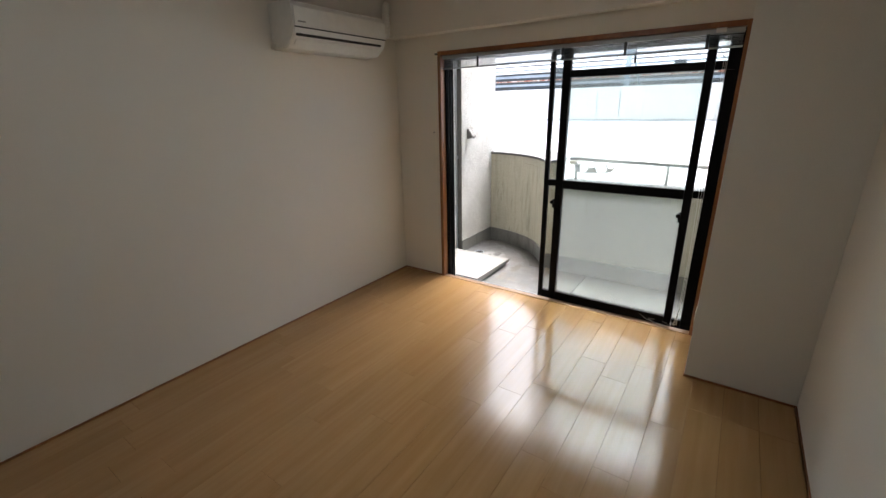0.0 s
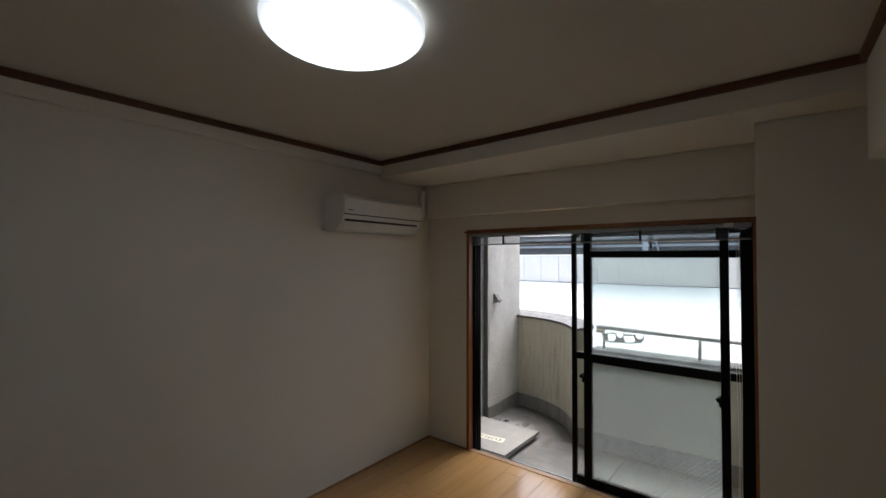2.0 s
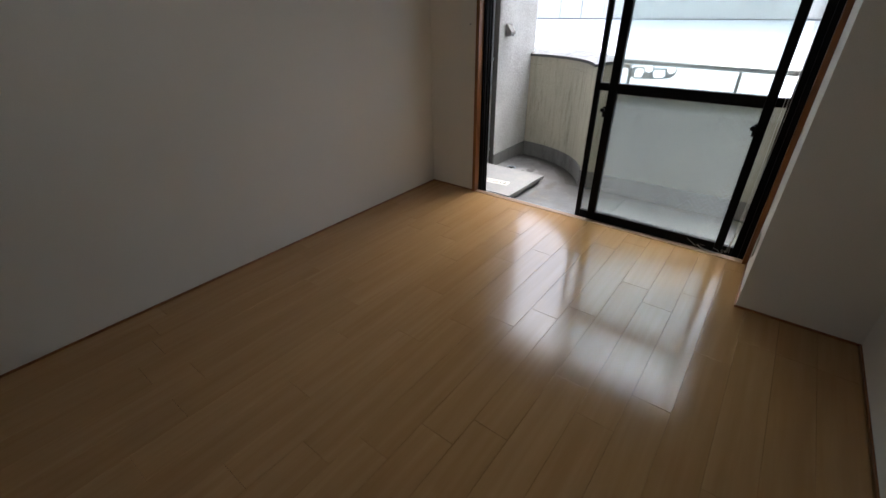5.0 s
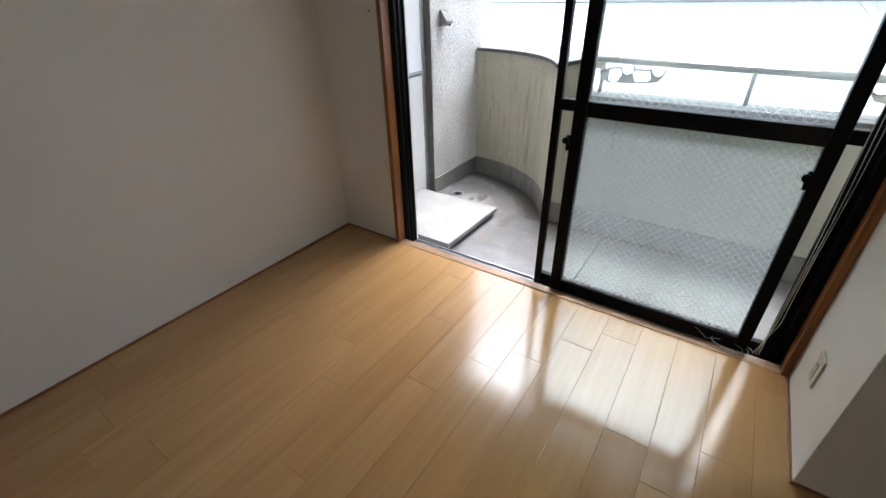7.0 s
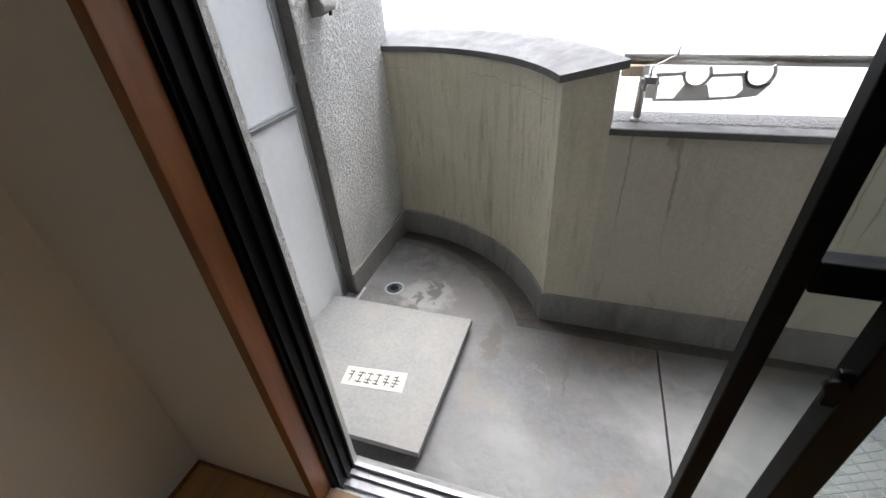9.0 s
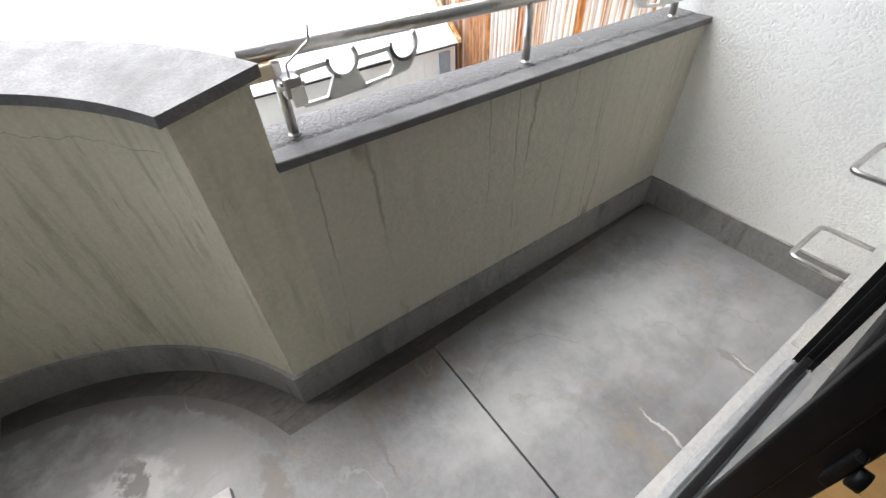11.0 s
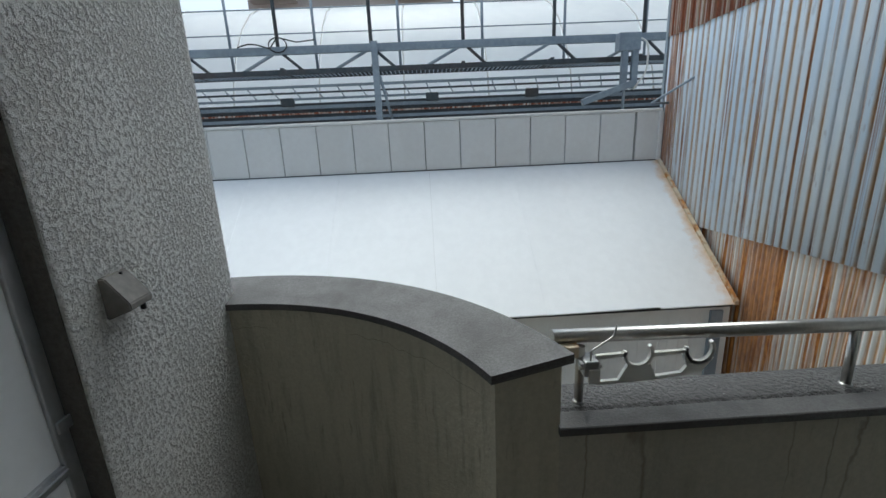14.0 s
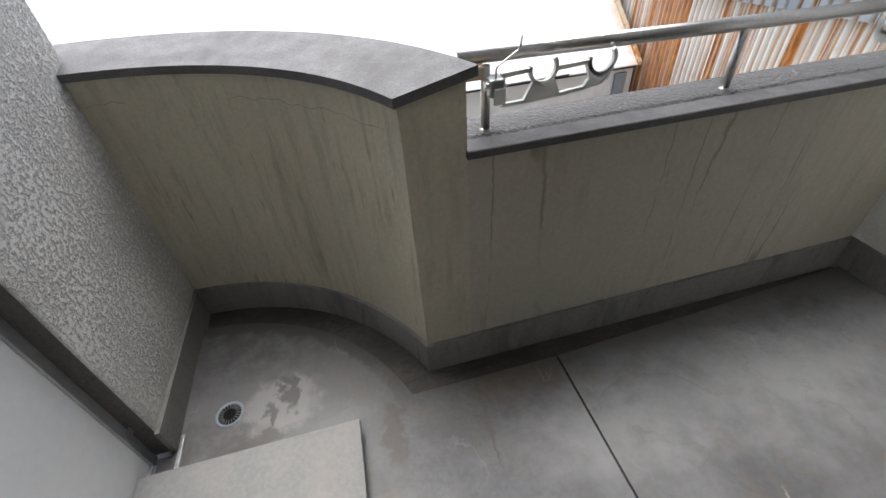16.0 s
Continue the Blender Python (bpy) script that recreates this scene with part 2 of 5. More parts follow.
def rusty(name, paint, paint2, rust, rust2, lo, hi, top_scale=(9, 9, 0.5), groove=None, patch=None, thin=2.0):
    """Old painted sheet iron with rust that runs down it, in the grooves first; patch: (y, z, ry, rz) of a rusted-through area."""
    m, n, l, p = nodes_of(name)
    col = blend(n, l, noise_of(n, l, coords(n, l, (5, 5, 0.6), True), detail=4), paint, paint2)
    r = noise_of(n, l, coords(n, l, top_scale, True), detail=8, rough=0.65, lo=lo, hi=hi)
    rc = blend(n, l, noise_of(n, l, coords(n, l, (40, 40, 12)), detail=5), rust, rust2)
    ax = axes(n, l)
    if groove:
        ph = calc(n, l, "ABSOLUTE", calc(n, l, "SUBTRACT", calc(n, l, "FRACT", calc(n, l, "DIVIDE", ax[1], groove)), 0.5))
        line = ramp(n, l, ph, 0.17, 0.03)
        rib = noise_of(n, l, coords(n, l, (0.01, 13.0, 0.35)), detail=5, rough=0.6, lo=0.34, hi=0.54)
        breaks = noise_of(n, l, coords(n, l, (6, 6, 2.0)), detail=6, rough=0.7, lo=0.34, hi=0.52)
        # every groove is tinted darker first, then some get rust
        groove_tone = blend(n, l, noise_of(n, l, coords(n, l, (30, 30, 4)), detail=4), (0.30, 0.32, 0.33), (0.40, 0.36, 0.30))
        col = blend(n, l, line, col, groove_tone, amount=0.32)
        col = blend(n, l, calc(n, l, "MULTIPLY", line, calc(n, l, "MULTIPLY", rib, breaks)), col, rc)
        halo = calc(n, l, "MULTIPLY", ramp(n, l, ph, 0.32, 0.10), calc(n, l, "MULTIPLY", rib, breaks))
        col = blend(n, l, halo, col, (0.66, 0.43, 0.20), amount=0.6)
    col = blend(n, l, r, col, rc)
    if patch:
        y0, z0, ry, rz = patch
        u = calc(n, l, "DIVIDE", calc(n, l, "SUBTRACT", ax[1], y0), ry)
        v = calc(n, l, "DIVIDE", calc(n, l, "SUBTRACT", ax[2], z0), rz)
        d = calc(n, l, "SQRT", calc(n, l, "ADD", calc(n, l, "MULTIPLY", u, u), calc(n, l, "MULTIPLY", v, v)))
        w = noise_of(n, l, coords(n, l, (34, 34, 0.8)), detail=6, rough=0.65, lo=0.25, hi=0.75)
        k = ramp(n, l, calc(n, l, "ADD", d, calc(n, l, "MULTIPLY", w, thin)), 0.6 + 0.5 * thin, 0.35 + 0.375 * thin)
        col = blend(n, l, k, col, rc, amount=0.85)
    spots = noise_of(n, l, coords(n, l, (25, 25, 9), True), detail=5, lo=0.62, hi=0.7)
    col = blend(n, l, spots, col, rust2, amount=0.22)
    l.new(col, p.inputs["Base Color"])
    p.inputs["Roughness"].default_value = 0.6
    bump_of(n, l, p, spots, 0.001)
    return m


def thin_glass(name, tint, dust=0.0):
    m, n, l, p = nodes_of(name)
    n.remove(p)
    t, g, mix, lw = n.new("ShaderNodeBsdfTransparent"), n.new("ShaderNodeBsdfGlossy"), n.new("ShaderNodeMixShader"), n.new("ShaderNodeLayerWeight")
    t.inputs[0].default_value = (*tint, 1)
    g.inputs["Roughness"].default_value = 0.01
    lw.inputs["Blend"].default_value = 0.5
    gloss = calc(n, l, "ADD", 0.035, calc(n, l, "MULTIPLY", 0.9, calc(n, l, "POWER", lw.outputs["Facing"], 5.0)))
    l.new(gloss, mix.inputs[0])
    l.new(t.outputs[0], mix.inputs[1])
    l.new(g.outputs[0], mix.inputs[2])
    last = mix.outputs[0]
    if dust:
        film, d = n.new("ShaderNodeMixShader"), n.new("ShaderNodeBsdfTranslucent")
        d.inputs["Color"].default_value = (0.80, 0.83, 0.82, 1)
        patchy = noise_of(n, l, coords(n, l, (4, 4, 3)), detail=5, lo=-0.6, hi=0.9)
        l.new(calc(n, l, "MULTIPLY", patchy, dust), film.inputs[0])
        l.new(last, film.inputs[1])
        l.new(d.outputs[0], film.inputs[2])
        last = film.outputs[0]
    l.new(last, n["Material Output"].inputs[0])
    return m


def lit_diffuser(name, centre, reach, color, middle, rim):
    """Milky plastic lit from within: brightest under its ring of diodes, dimmer at the rim."""
    m, n, l, p = nodes_of(name)
    p.inputs["Base Color"].default_value = (0.85, 0.85, 0.84, 1)
    p.inputs["Roughness"].default_value = 0.35
    p.inputs["Emission Color"].default_value = (*color, 1)
    ax = axes(n, l)
    u, v = calc(n, l, "SUBTRACT", ax[0], centre[0]), calc(n, l, "SUBTRACT", ax[1], centre[1])
    r = calc(n, l, "SQRT", calc(n, l, "ADD", calc(n, l, "MULTIPLY", u, u), calc(n, l, "MULTIPLY", v, v)))
    inside = ramp(n, l, r, reach, reach * 0.72)
    l.new(calc(n, l, "ADD", rim, calc(n, l, "MULTIPLY", inside, middle - rim)), p.inputs["Emission Strength"])
    return m


M_WALLPAPER = surface("white_wallpaper", (0.835, 0.80, 0.725), (0.80, 0.765, 0.69), 0.75, fine=(260, 260, 260), coarse=(0.9, 0.9, 0.9), stain=(0.76, 0.72, 0.635), amount=0.35, bump=0.0006)
M_CEILING = surface("ceiling_paper", (0.70, 0.67, 0.61), (0.66, 0.63, 0.57), 0.8, fine=(200, 200, 200), coarse=(1.2, 1.2, 1.2), stain=(0.64, 0.61, 0.57), amount=0.3, bump=0.0006)
M_BOARD = surface("oak_laminate", (0.445, 0.266, 0.112), (0.405, 0.235, 0.093), 0.145, fine=(38, 1.6, 38), coarse=(7, 0.7, 7), stain=(0.33, 0.182, 0.068), amount=0.4, bump=0.00008, rnd=True, rough_var=0.02, spec=0.52)
M_SUBFLOOR = surface("dark_joint", (0.36, 0.215, 0.09), (0.31, 0.185, 0.078), 0.7)
M_CASING = surface("varnished_casing", (0.31, 0.12, 0.034), (0.22, 0.08, 0.022), 0.35, fine=(30, 30, 4), coarse=(6, 6, 2), stain=(0.12, 0.04, 0.012), amount=0.5, bump=0.0002)
M_CORNICE = surface("brown_cornice", (0.16, 0.062, 0.022), (0.11, 0.042, 0.016), 0.45, fine=(20, 20, 60), coarse=(3, 3, 3), stain=(0.08, 0.03, 0.012))
M_SILL = surface("worn_sill_wood", (0.30, 0.17, 0.09), (0.22, 0.12, 0.06), 0.4, fine=(4, 60, 60), coarse=(3, 9, 9), stain=(0.35, 0.27, 0.2), amount=0.6, bump=0.0003)
M_BLACK = surface("black_anodised_aluminium", (0.006, 0.006, 0.0065), (0.009, 0.0085, 0.0085), 0.4, metal=0.0, fine=(40, 40, 40), coarse=(4, 4, 4), stain=(0.012, 0.0115, 0.011), amount=0.4, spec=0.1)
M_ALU = surface("weathered_aluminium", (0.48, 0.49, 0.50), (0.40, 0.41, 0.42), 0.42, metal=0.8, fine=(50, 50, 20), coarse=(4, 4, 4), stain=(0.28, 0.28, 0.27), amount=0.5)
M_STEEL = surface("stainless_tube", (0.55, 0.54, 0.52), (0.47, 0.46, 0.44), 0.28, metal=1.0, fine=(70, 70, 70), coarse=(6, 6, 6), stain=(0.30, 0.26, 0.22), amount=0.5)
M_GALV = surface("galvanised_steel", (0.34, 0.39, 0.44), (0.28, 0.33, 0.38), 0.5, metal=0.35, fine=(14, 14, 14), coarse=(2, 2, 2), stain=(0.20, 0.22, 0.24), amount=0.5)
M_DARKSTEEL = surface("dark_steel", (0.06, 0.075, 0.085), (0.09, 0.10, 0.11), 0.55, metal=0.3, fine=(10, 10, 10), coarse=(1.5, 1.5, 1.5), stain=(0.10, 0.06, 0.04), amount=0.6)
M_PLASTIC = surface("ivory_plastic", (0.78, 0.77, 0.73), (0.74, 0.73, 0.69), 0.35, fine=(20, 20, 20), coarse=(3, 3, 3), stain=(0.66, 0.63, 0.56), amount=0.4)
M_OUTLET = surface("yellowed_socket_plastic", (0.60, 0.56, 0.44), (0.55, 0.51, 0.40), 0.4)
M_GREYPLASTIC = surface("grey_plastic", (0.30, 0.29, 0.28), (0.25, 0.24, 0.23), 0.5)
M_DARK = surface("black_slot_and_shade", (0.012, 0.012, 0.012), (0.02, 0.02, 0.02), 0.6)
M_HOLE_SHADE = surface("drain_hole_shade", (0.004, 0.004, 0.004), (0.007, 0.007, 0.006), 0.9, spec=0.0)
M_CORD = surface("pale_cord", (0.62, 0.60, 0.55), (0.52, 0.50, 0.46), 0.6)
M_SLAT = surface("blind_slat", (0.42, 0.44, 0.46), (0.36, 0.38, 0.40), 0.4, metal=0.2, fine=(8, 60, 60), coarse=(2, 9, 9), stain=(0.3, 0.3, 0.3))
M_STUCCO_COLUMN = stucco("column_stucco", (0.94, 0.925, 0.88), (0.76, 0.74, 0.69), 62, 0.009, 0.50, (0.62, 0.59, 0.53), 0.2, 0.14, 3.0, 0.55)
M_STUCCO = stucco("wall_stucco", (0.80, 0.79, 0.745), (0.75, 0.74, 0.695), 80, 0.0016, 0.5, (0.56, 0.52, 0.44), 0.4, 0.22)
M_PARAPET = streaked("parapet_render", (0.535, 0.50, 0.392), (0.48, 0.447, 0.346), (0.18, 0.155, 0.11), (0.385, 0.36, 0.28), 24, 0.62, 0.002, crack=True)
M_PARAPET_LOW = streaked("parapet_render_plain", (0.485, 0.454, 0.37), (0.435, 0.407, 0.333), (0.19, 0.16, 0.115), (0.375, 0.353, 0.29), 26, 0.3, 0.0015, lines=0.62)
M_CAP = surface("mortar_cap", (0.138, 0.135, 0.134), (0.098, 0.096, 0.094), 0.58, spec=0.3, rough_var=0.12, fine=(150, 150, 150), coarse=(5, 5, 5), stain=(0.075, 0.073, 0.071), amount=0.85, bump=0.0004)
M_CAP_BED = speckled("pebbly_mortar_bed", (0.13, 0.127, 0.125), (0.07, 0.068, 0.066), 0.42, fine=(85, 85, 85), coarse=(6, 6, 6), stain=(0.075, 0.073, 0.071), amount=0.8, bump=0.006)
M_KICK = streaked("grey_skirting_paint", (0.26, 0.252, 0.236), (0.215, 0.208, 0.194), (0.085, 0.08, 0.07), (0.16, 0.152, 0.138), 9, 0.8, 0.001)
# grimy brown, darkened further to carry the column side's shade
M_DIRTY_SHADE = streaked("dirty_shaded_render", (0.13, 0.118, 0.10), (0.09, 0.082, 0.07), (0.03, 0.027, 0.022), (0.07, 0.063, 0.053), 14, 0.7, 0.004)
M_PARTITION = surface("partition_board", (0.82, 0.83, 0.83), (0.79, 0.80, 0.80), 0.7, fine=(30, 30, 30), coarse=(3, 3, 3), stain=(0.72, 0.72, 0.70), amount=0.4)
M_HATCH = surface("hatch_cover", (0.32, 0.317, 0.308), (0.275, 0.272, 0.265), 0.8, fine=(60, 60, 60), coarse=(6, 6, 6), stain=(0.38, 0.35, 0.32), amount=0.6, bump=0.0006)
M_STICKER = surface("yellowed_sticker", (0.72, 0.70, 0.60), (0.66, 0.64, 0.54), 0.6, fine=(40, 40, 40), coarse=(12, 12, 12), stain=(0.6, 0.52, 0.44))
M_INK = surface("faded_ink", (0.05, 0.05, 0.048), (0.09, 0.088, 0.085), 0.7)
M_WHITEROOF = surface("white_roof_sheet", (0.86, 0.87, 0.87), (0.83, 0.84, 0.84), 0.45, fine=(12, 12, 12), coarse=(1.2, 0.7, 1.2), stain=(0.76, 0.77, 0.77), amount=0.35)
def board_tones(m):
    """Each board a little lighter or darker than the next, with slow streaks along it."""
    n, l, p = m.node_tree.nodes, m.node_tree.links, m.node_tree.nodes["Principled BSDF"]
    old = p.inputs["Base Color"].links[0].from_socket
    info = n.new("ShaderNodeObjectInfo")
    col = blend(n, l, info.outputs["Random"], old, (0.30, 0.155, 0.052), amount=0.22)
    band = noise_of(n, l, coords(n, l, (16, 0.9, 16), True), detail=3, lo=0.40, hi=0.66)
    col = blend(n, l, band, col, (0.29, 0.15, 0.05), amount=0.28)
    l.new(col, p.inputs["Base Color"])


def stained_roof():
    """The end sheet, with rust that has bled in from the flashing."""
    m = surface("white_roof_sheet_stained", (0.86, 0.87, 0.87), (0.83, 0.84, 0.84), 0.45, fine=(12, 12, 12), coarse=(1.2, 0.7, 1.2), stain=(0.76, 0.77, 0.77), amount=0.35)
    n, l, p = m.node_tree.nodes, m.node_tree.links, m.node_tree.nodes["Principled BSDF"]
    old = p.inputs["Base Color"].links[0].from_socket
    w = noise_of(n, l, coords(n, l, (5, 5, 5)), detail=7, rough=0.65, lo=0.3, hi=0.7)
    x = calc(n, l, "ADD", axes(n, l)[0], calc(n, l, "MULTIPLY", w, 0.14))
    col = blend(n, l, ramp(n, l, x, 3.22, 3.36), old, (0.62, 0.36, 0.12), amount=0.9)
    l.new(col, p.inputs["Base Color"])
    return m


board_tones(M_BOARD)
M_WHITEROOF_STAINED = stained_roof()
M_FASCIA = surface("fascia_panel", (0.84, 0.835, 0.81), (0.81, 0.80, 0.775), 0.55, fine=(20, 20, 20), coarse=(2, 2, 0.8), stain=(0.70, 0.68, 0.64), amount=0.5, rnd=True)
M_RUSTTRIM = rusty("rusted_flashing", (0.70, 0.62, 0.48), (0.60, 0.50, 0.34), (0.55, 0.25, 0.05), (0.30, 0.11, 0.02), 0.47, 0.60, (9, 9, 9))
M_IRON = rusty("pale_blue_sheet_iron", (0.85, 0.91, 0.95), (0.69, 0.82, 0.95), (0.40, 0.15, 0.035), (0.20, 0.07, 0.025), 0.58, 0.66, (26, 26, 0.3), 0.076, (4.56, 1.6, 0.46, 2.4))
M_IRON_LOW = rusty("rusted_sheet_iron", (0.88, 0.87, 0.82), (0.78, 0.76, 0.70), (0.62, 0.25, 0.05), (0.30, 0.10, 0.022), 0.49, 0.60, (19, 19, 0.45), 0.046, (3.12, 0.2, 0.46, 2.2), 0.8)
M_IRON_RUST = rusty("heavily_rusted_iron", (0.80, 0.76, 0.70), (0.68, 0.62, 0.55), (0.34, 0.085, 0.024), (0.17, 0.045, 0.016), 0.40, 0.53, (24, 24, 0.35), 0.076)
M_SIDING = surface("eave_siding", (0.42, 0.41, 0.38), (0.37, 0.36, 0.33), 0.7, fine=(20, 20, 3), coarse=(3, 3, 1), stain=(0.28, 0.27, 0.25), amount=0.5)
M_GROUND = surface("yard_concrete", (0.20, 0.20, 0.19), (0.15, 0.15, 0.145), 0.9, fine=(12, 12, 12), coarse=(0.7, 0.7, 0.7), stain=(0.10, 0.10, 0.09), amount=0.6, bump=0.003)
M_DOME = translucent("translucent_roof_panel", (0.90, 0.92, 0.93), (0.87, 0.89, 0.905), 0.3, fine=(3, 3, 3), coarse=(0.5, 0.5, 0.5), stain=(0.80, 0.84, 0.87), amount=0.4)
M_FLAT_WALL = surface("apartment_tile", (0.52, 0.44, 0.40), (0.47, 0.40, 0.36), 0.7, fine=(6, 6, 6), coarse=(0.4, 0.4, 0.4), stain=(0.42, 0.36, 0.33))
M_FLAT_WHITE = surface("balcony_paint", (0.62, 0.60, 0.58), (0.58, 0.56, 0.54), 0.7, fine=(6, 6, 6), coarse=(0.4, 0.4, 0.4), stain=(0.50, 0.48, 0.46))
M_FLAT_PANE = surface("apartment_pane", (0.16, 0.22, 0.27), (0.12, 0.17, 0.21), 0.08)
M_LAMP = lit_diffuser("lamp_diffuser", LAMP, 0.27, (0.90, 0.95, 1.0), 0.75, 0.17)
M_GLASS = thin_glass("clear_glass", (0.93, 0.95, 0.94))
M_WIREGLASS = thin_glass("wired_glass", (0.88, 0.92, 0.91), 0.11)
M_WIRE = surface("wire_mesh_in_glass", (0.42, 0.44, 0.44), (0.36, 0.38, 0.38), 0.5, metal=0.2)


def wet_concrete(name, damp, wet=1.0):
    """Balcony screed: pale worn patches, damp stains, tide lines, brown marks and run-off streaks."""
    m, n, l, p = nodes_of(name)
    f = noise_of(n, l, coords(n, l, (45, 45, 45)), detail=5)
    col = blend(n, l, f, (0.235 * wet, 0.235 * wet, 0.241 * wet), (0.195 * wet, 0.195 * wet, 0.20 * wet))
    big = noise_of(n, l, coords(n, l, (2.6, 2.6, 2.6)), detail=7, rough=0.62, lo=0.42, hi=0.68)
    col = blend(n, l, big, col, (0.115 * wet, 0.11 * wet, 0.105 * wet), amount=damp)
    pale = noise_of(n, l, coords(n, l, (2.3, 3.1, 3.0)), detail=6, rough=0.55, lo=0.46, hi=0.68)
    col = blend(n, l, pale, col, (0.36 * wet, 0.358 * wet, 0.356 * wet), amount=0.7)
    brown = noise_of(n, l, coords(n, l, (4.5, 3.1, 3.0)), detail=8, rough=0.65, lo=0.57, hi=0.68)
    col = blend(n, l, brown, col, (0.17, 0.135, 0.095), amount=0.65)
    # brown water marks beside the joint, grey run-off between hatch and joint, damp by the drain
    fine = noise_of(n, l, coords(n, l, (14, 14, 14)), detail=8, rough=0.7, lo=0.36, hi=0.6)
    col = blend(n, l, spot(n, l, 0.35, 1.35, 0.95, 0.52, 0.35), col, (0.17, 0.165, 0.16), amount=0.55)
    for x, y, rx, ry, c, k in ((1.32, 0.98, 0.30, 0.16, (0.15, 0.11, 0.075), 0.85), (2.2, 1.06, 0.9, 0.10, (0.20, 0.165, 0.13), 0.7), (0.22, 1.46, 0.55, 0.26, (0.09, 0.085, 0.08), 0.9), (0.10, 1.02, 0.30, 0.20, (0.11, 0.10, 0.095), 0.8)):
        col = blend(n, l, calc(n, l, "MULTIPLY", spot(n, l, x, y, rx, ry), fine), col, c, amount=k)
    run = noise_of(n, l, wavy(n, l, (26, 2.2, 2), 9.0, 0.05), detail=6, rough=0.6, lo=0.50, hi=0.66)
    col = blend(n, l, calc(n, l, "MULTIPLY", run, spot(n, l, 0.98, 0.82, 0.42, 0.36, 0.3)), col, (0.16, 0.155, 0.15), amount=0.75)
    ax = axes(n, l)
    u, v = calc(n, l, "SUBTRACT", ax[0], 0.0), calc(n, l, "SUBTRACT", ax[1], 0.687)
    rad = calc(n, l, "SQRT", calc(n, l, "ADD", calc(n, l, "MULTIPLY", u, u), calc(n, l, "MULTIPLY", v, v)))
    wob = noise_of(n, l, coords(n, l, (11, 11, 11)), detail=6, rough=0.65, lo=0.2, hi=0.8)
    edge = calc(n, l, "ADD", rad, calc(n, l, "MULTIPLY", wob, 0.07))
    past = calc(n, l, "MULTIPLY", ramp(n, l, edge, 0.905, 0.925), ramp(n, l, ax[1], 0.94, 1.14))
    col = blend(n, l, past, col, (0.085, 0.078, 0.068), amount=0.9)
    # pale bloom and smooth dark puddle marks by the drain, dark hairlines, two broad paler patches, two cracks with a
    # pale deposit
    for x, y, rx, ry, c, k, frayed in ((0.38, 1.13, 0.15, 0.13, (0.36, 0.35, 0.34), 0.5, 0.12), (0.40, 1.165, 0.032, 0.095, (0.075, 0.07, 0.065), 0.85, 0.10),
                                       (0.335, 1.085, 0.020, 0.065, (0.085, 0.08, 0.075), 0.85, 0.08), (0.29, 1.00, 0.12, 0.022, (0.10, 0.09, 0.08), 0.75, 0.08),
                                       (0.78, 0.88, 0.05, 0.13, (0.11, 0.095, 0.08), 0.7, 0.10), (0.66, 1.13, 0.16, 0.10, (0.15, 0.14, 0.13), 0.6, 0.12), (1.118, 0.84, 0.010, 0.19, (0.12, 0.10, 0.08), 0.8, 0.05),
                                       (1.02, 0.86, 0.13, 0.13, (0.13, 0.125, 0.12), 0.55, 0.10), (1.60, 0.72, 0.30, 0.16, (0.36, 0.355, 0.36), 0.45, 0.2), (2.30, 0.70, 0.45, 0.22, (0.36, 0.36, 0.365), 0.45, 0.25),
                                       (1.924, 0.318, 0.020, 0.13, (0.13, 0.12, 0.11), 0.85, 0.05), (1.930, 0.285, 0.007, 0.09, (0.36, 0.352, 0.345), 0.8, 0.03),
                                       (2.384, 0.278, 0.017, 0.085, (0.13, 0.12, 0.11), 0.85, 0.04), (2.390, 0.25, 0.006, 0.05, (0.36, 0.352, 0.345), 0.8, 0.03)):
        col = blend(n, l, smear(n, l, x, y, rx, ry, frayed), col, c, amount=k)
    tide = contour(n, l, wavy(n, l, (2.4, 3.2, 2.0), 7.0, 0.05), 0.56, 0.014, 6.0)
    some = noise_of(n, l, coords(n, l, (2.1, 2.1, 2.1)), detail=3, lo=0.48, hi=0.62)
    col = blend(n, l, calc(n, l, "MULTIPLY", tide, some), col, (0.13, 0.115, 0.10), amount=0.4)
    salt = contour(n, l, wavy(n, l, (3.0, 2.2, 2.0), 9.0, 0.06), 0.47, 0.007, 5.0)
    where = noise_of(n, l, coords(n, l, (3, 3, 3)), detail=3, lo=0.55, hi=0.62)
    col = blend(n, l, calc(n, l, "MULTIPLY", salt, where), col, (0.45, 0.445, 0.44), amount=0.15)
    l.new(col, p.inputs["Base Color"])
    rr = n.new("ShaderNodeMapRange")
    rr.inputs["To Min"].default_value, rr.inputs["To Max"].default_value = 0.58, 0.36
    l.new(big, rr.inputs["Value"])
    l.new(rr.outputs[0], p.inputs["Roughness"])
    bump_of(n, l, p, big, 0.004, 0.4, bump_of(n, l, p, f, 0.0008))
    return m


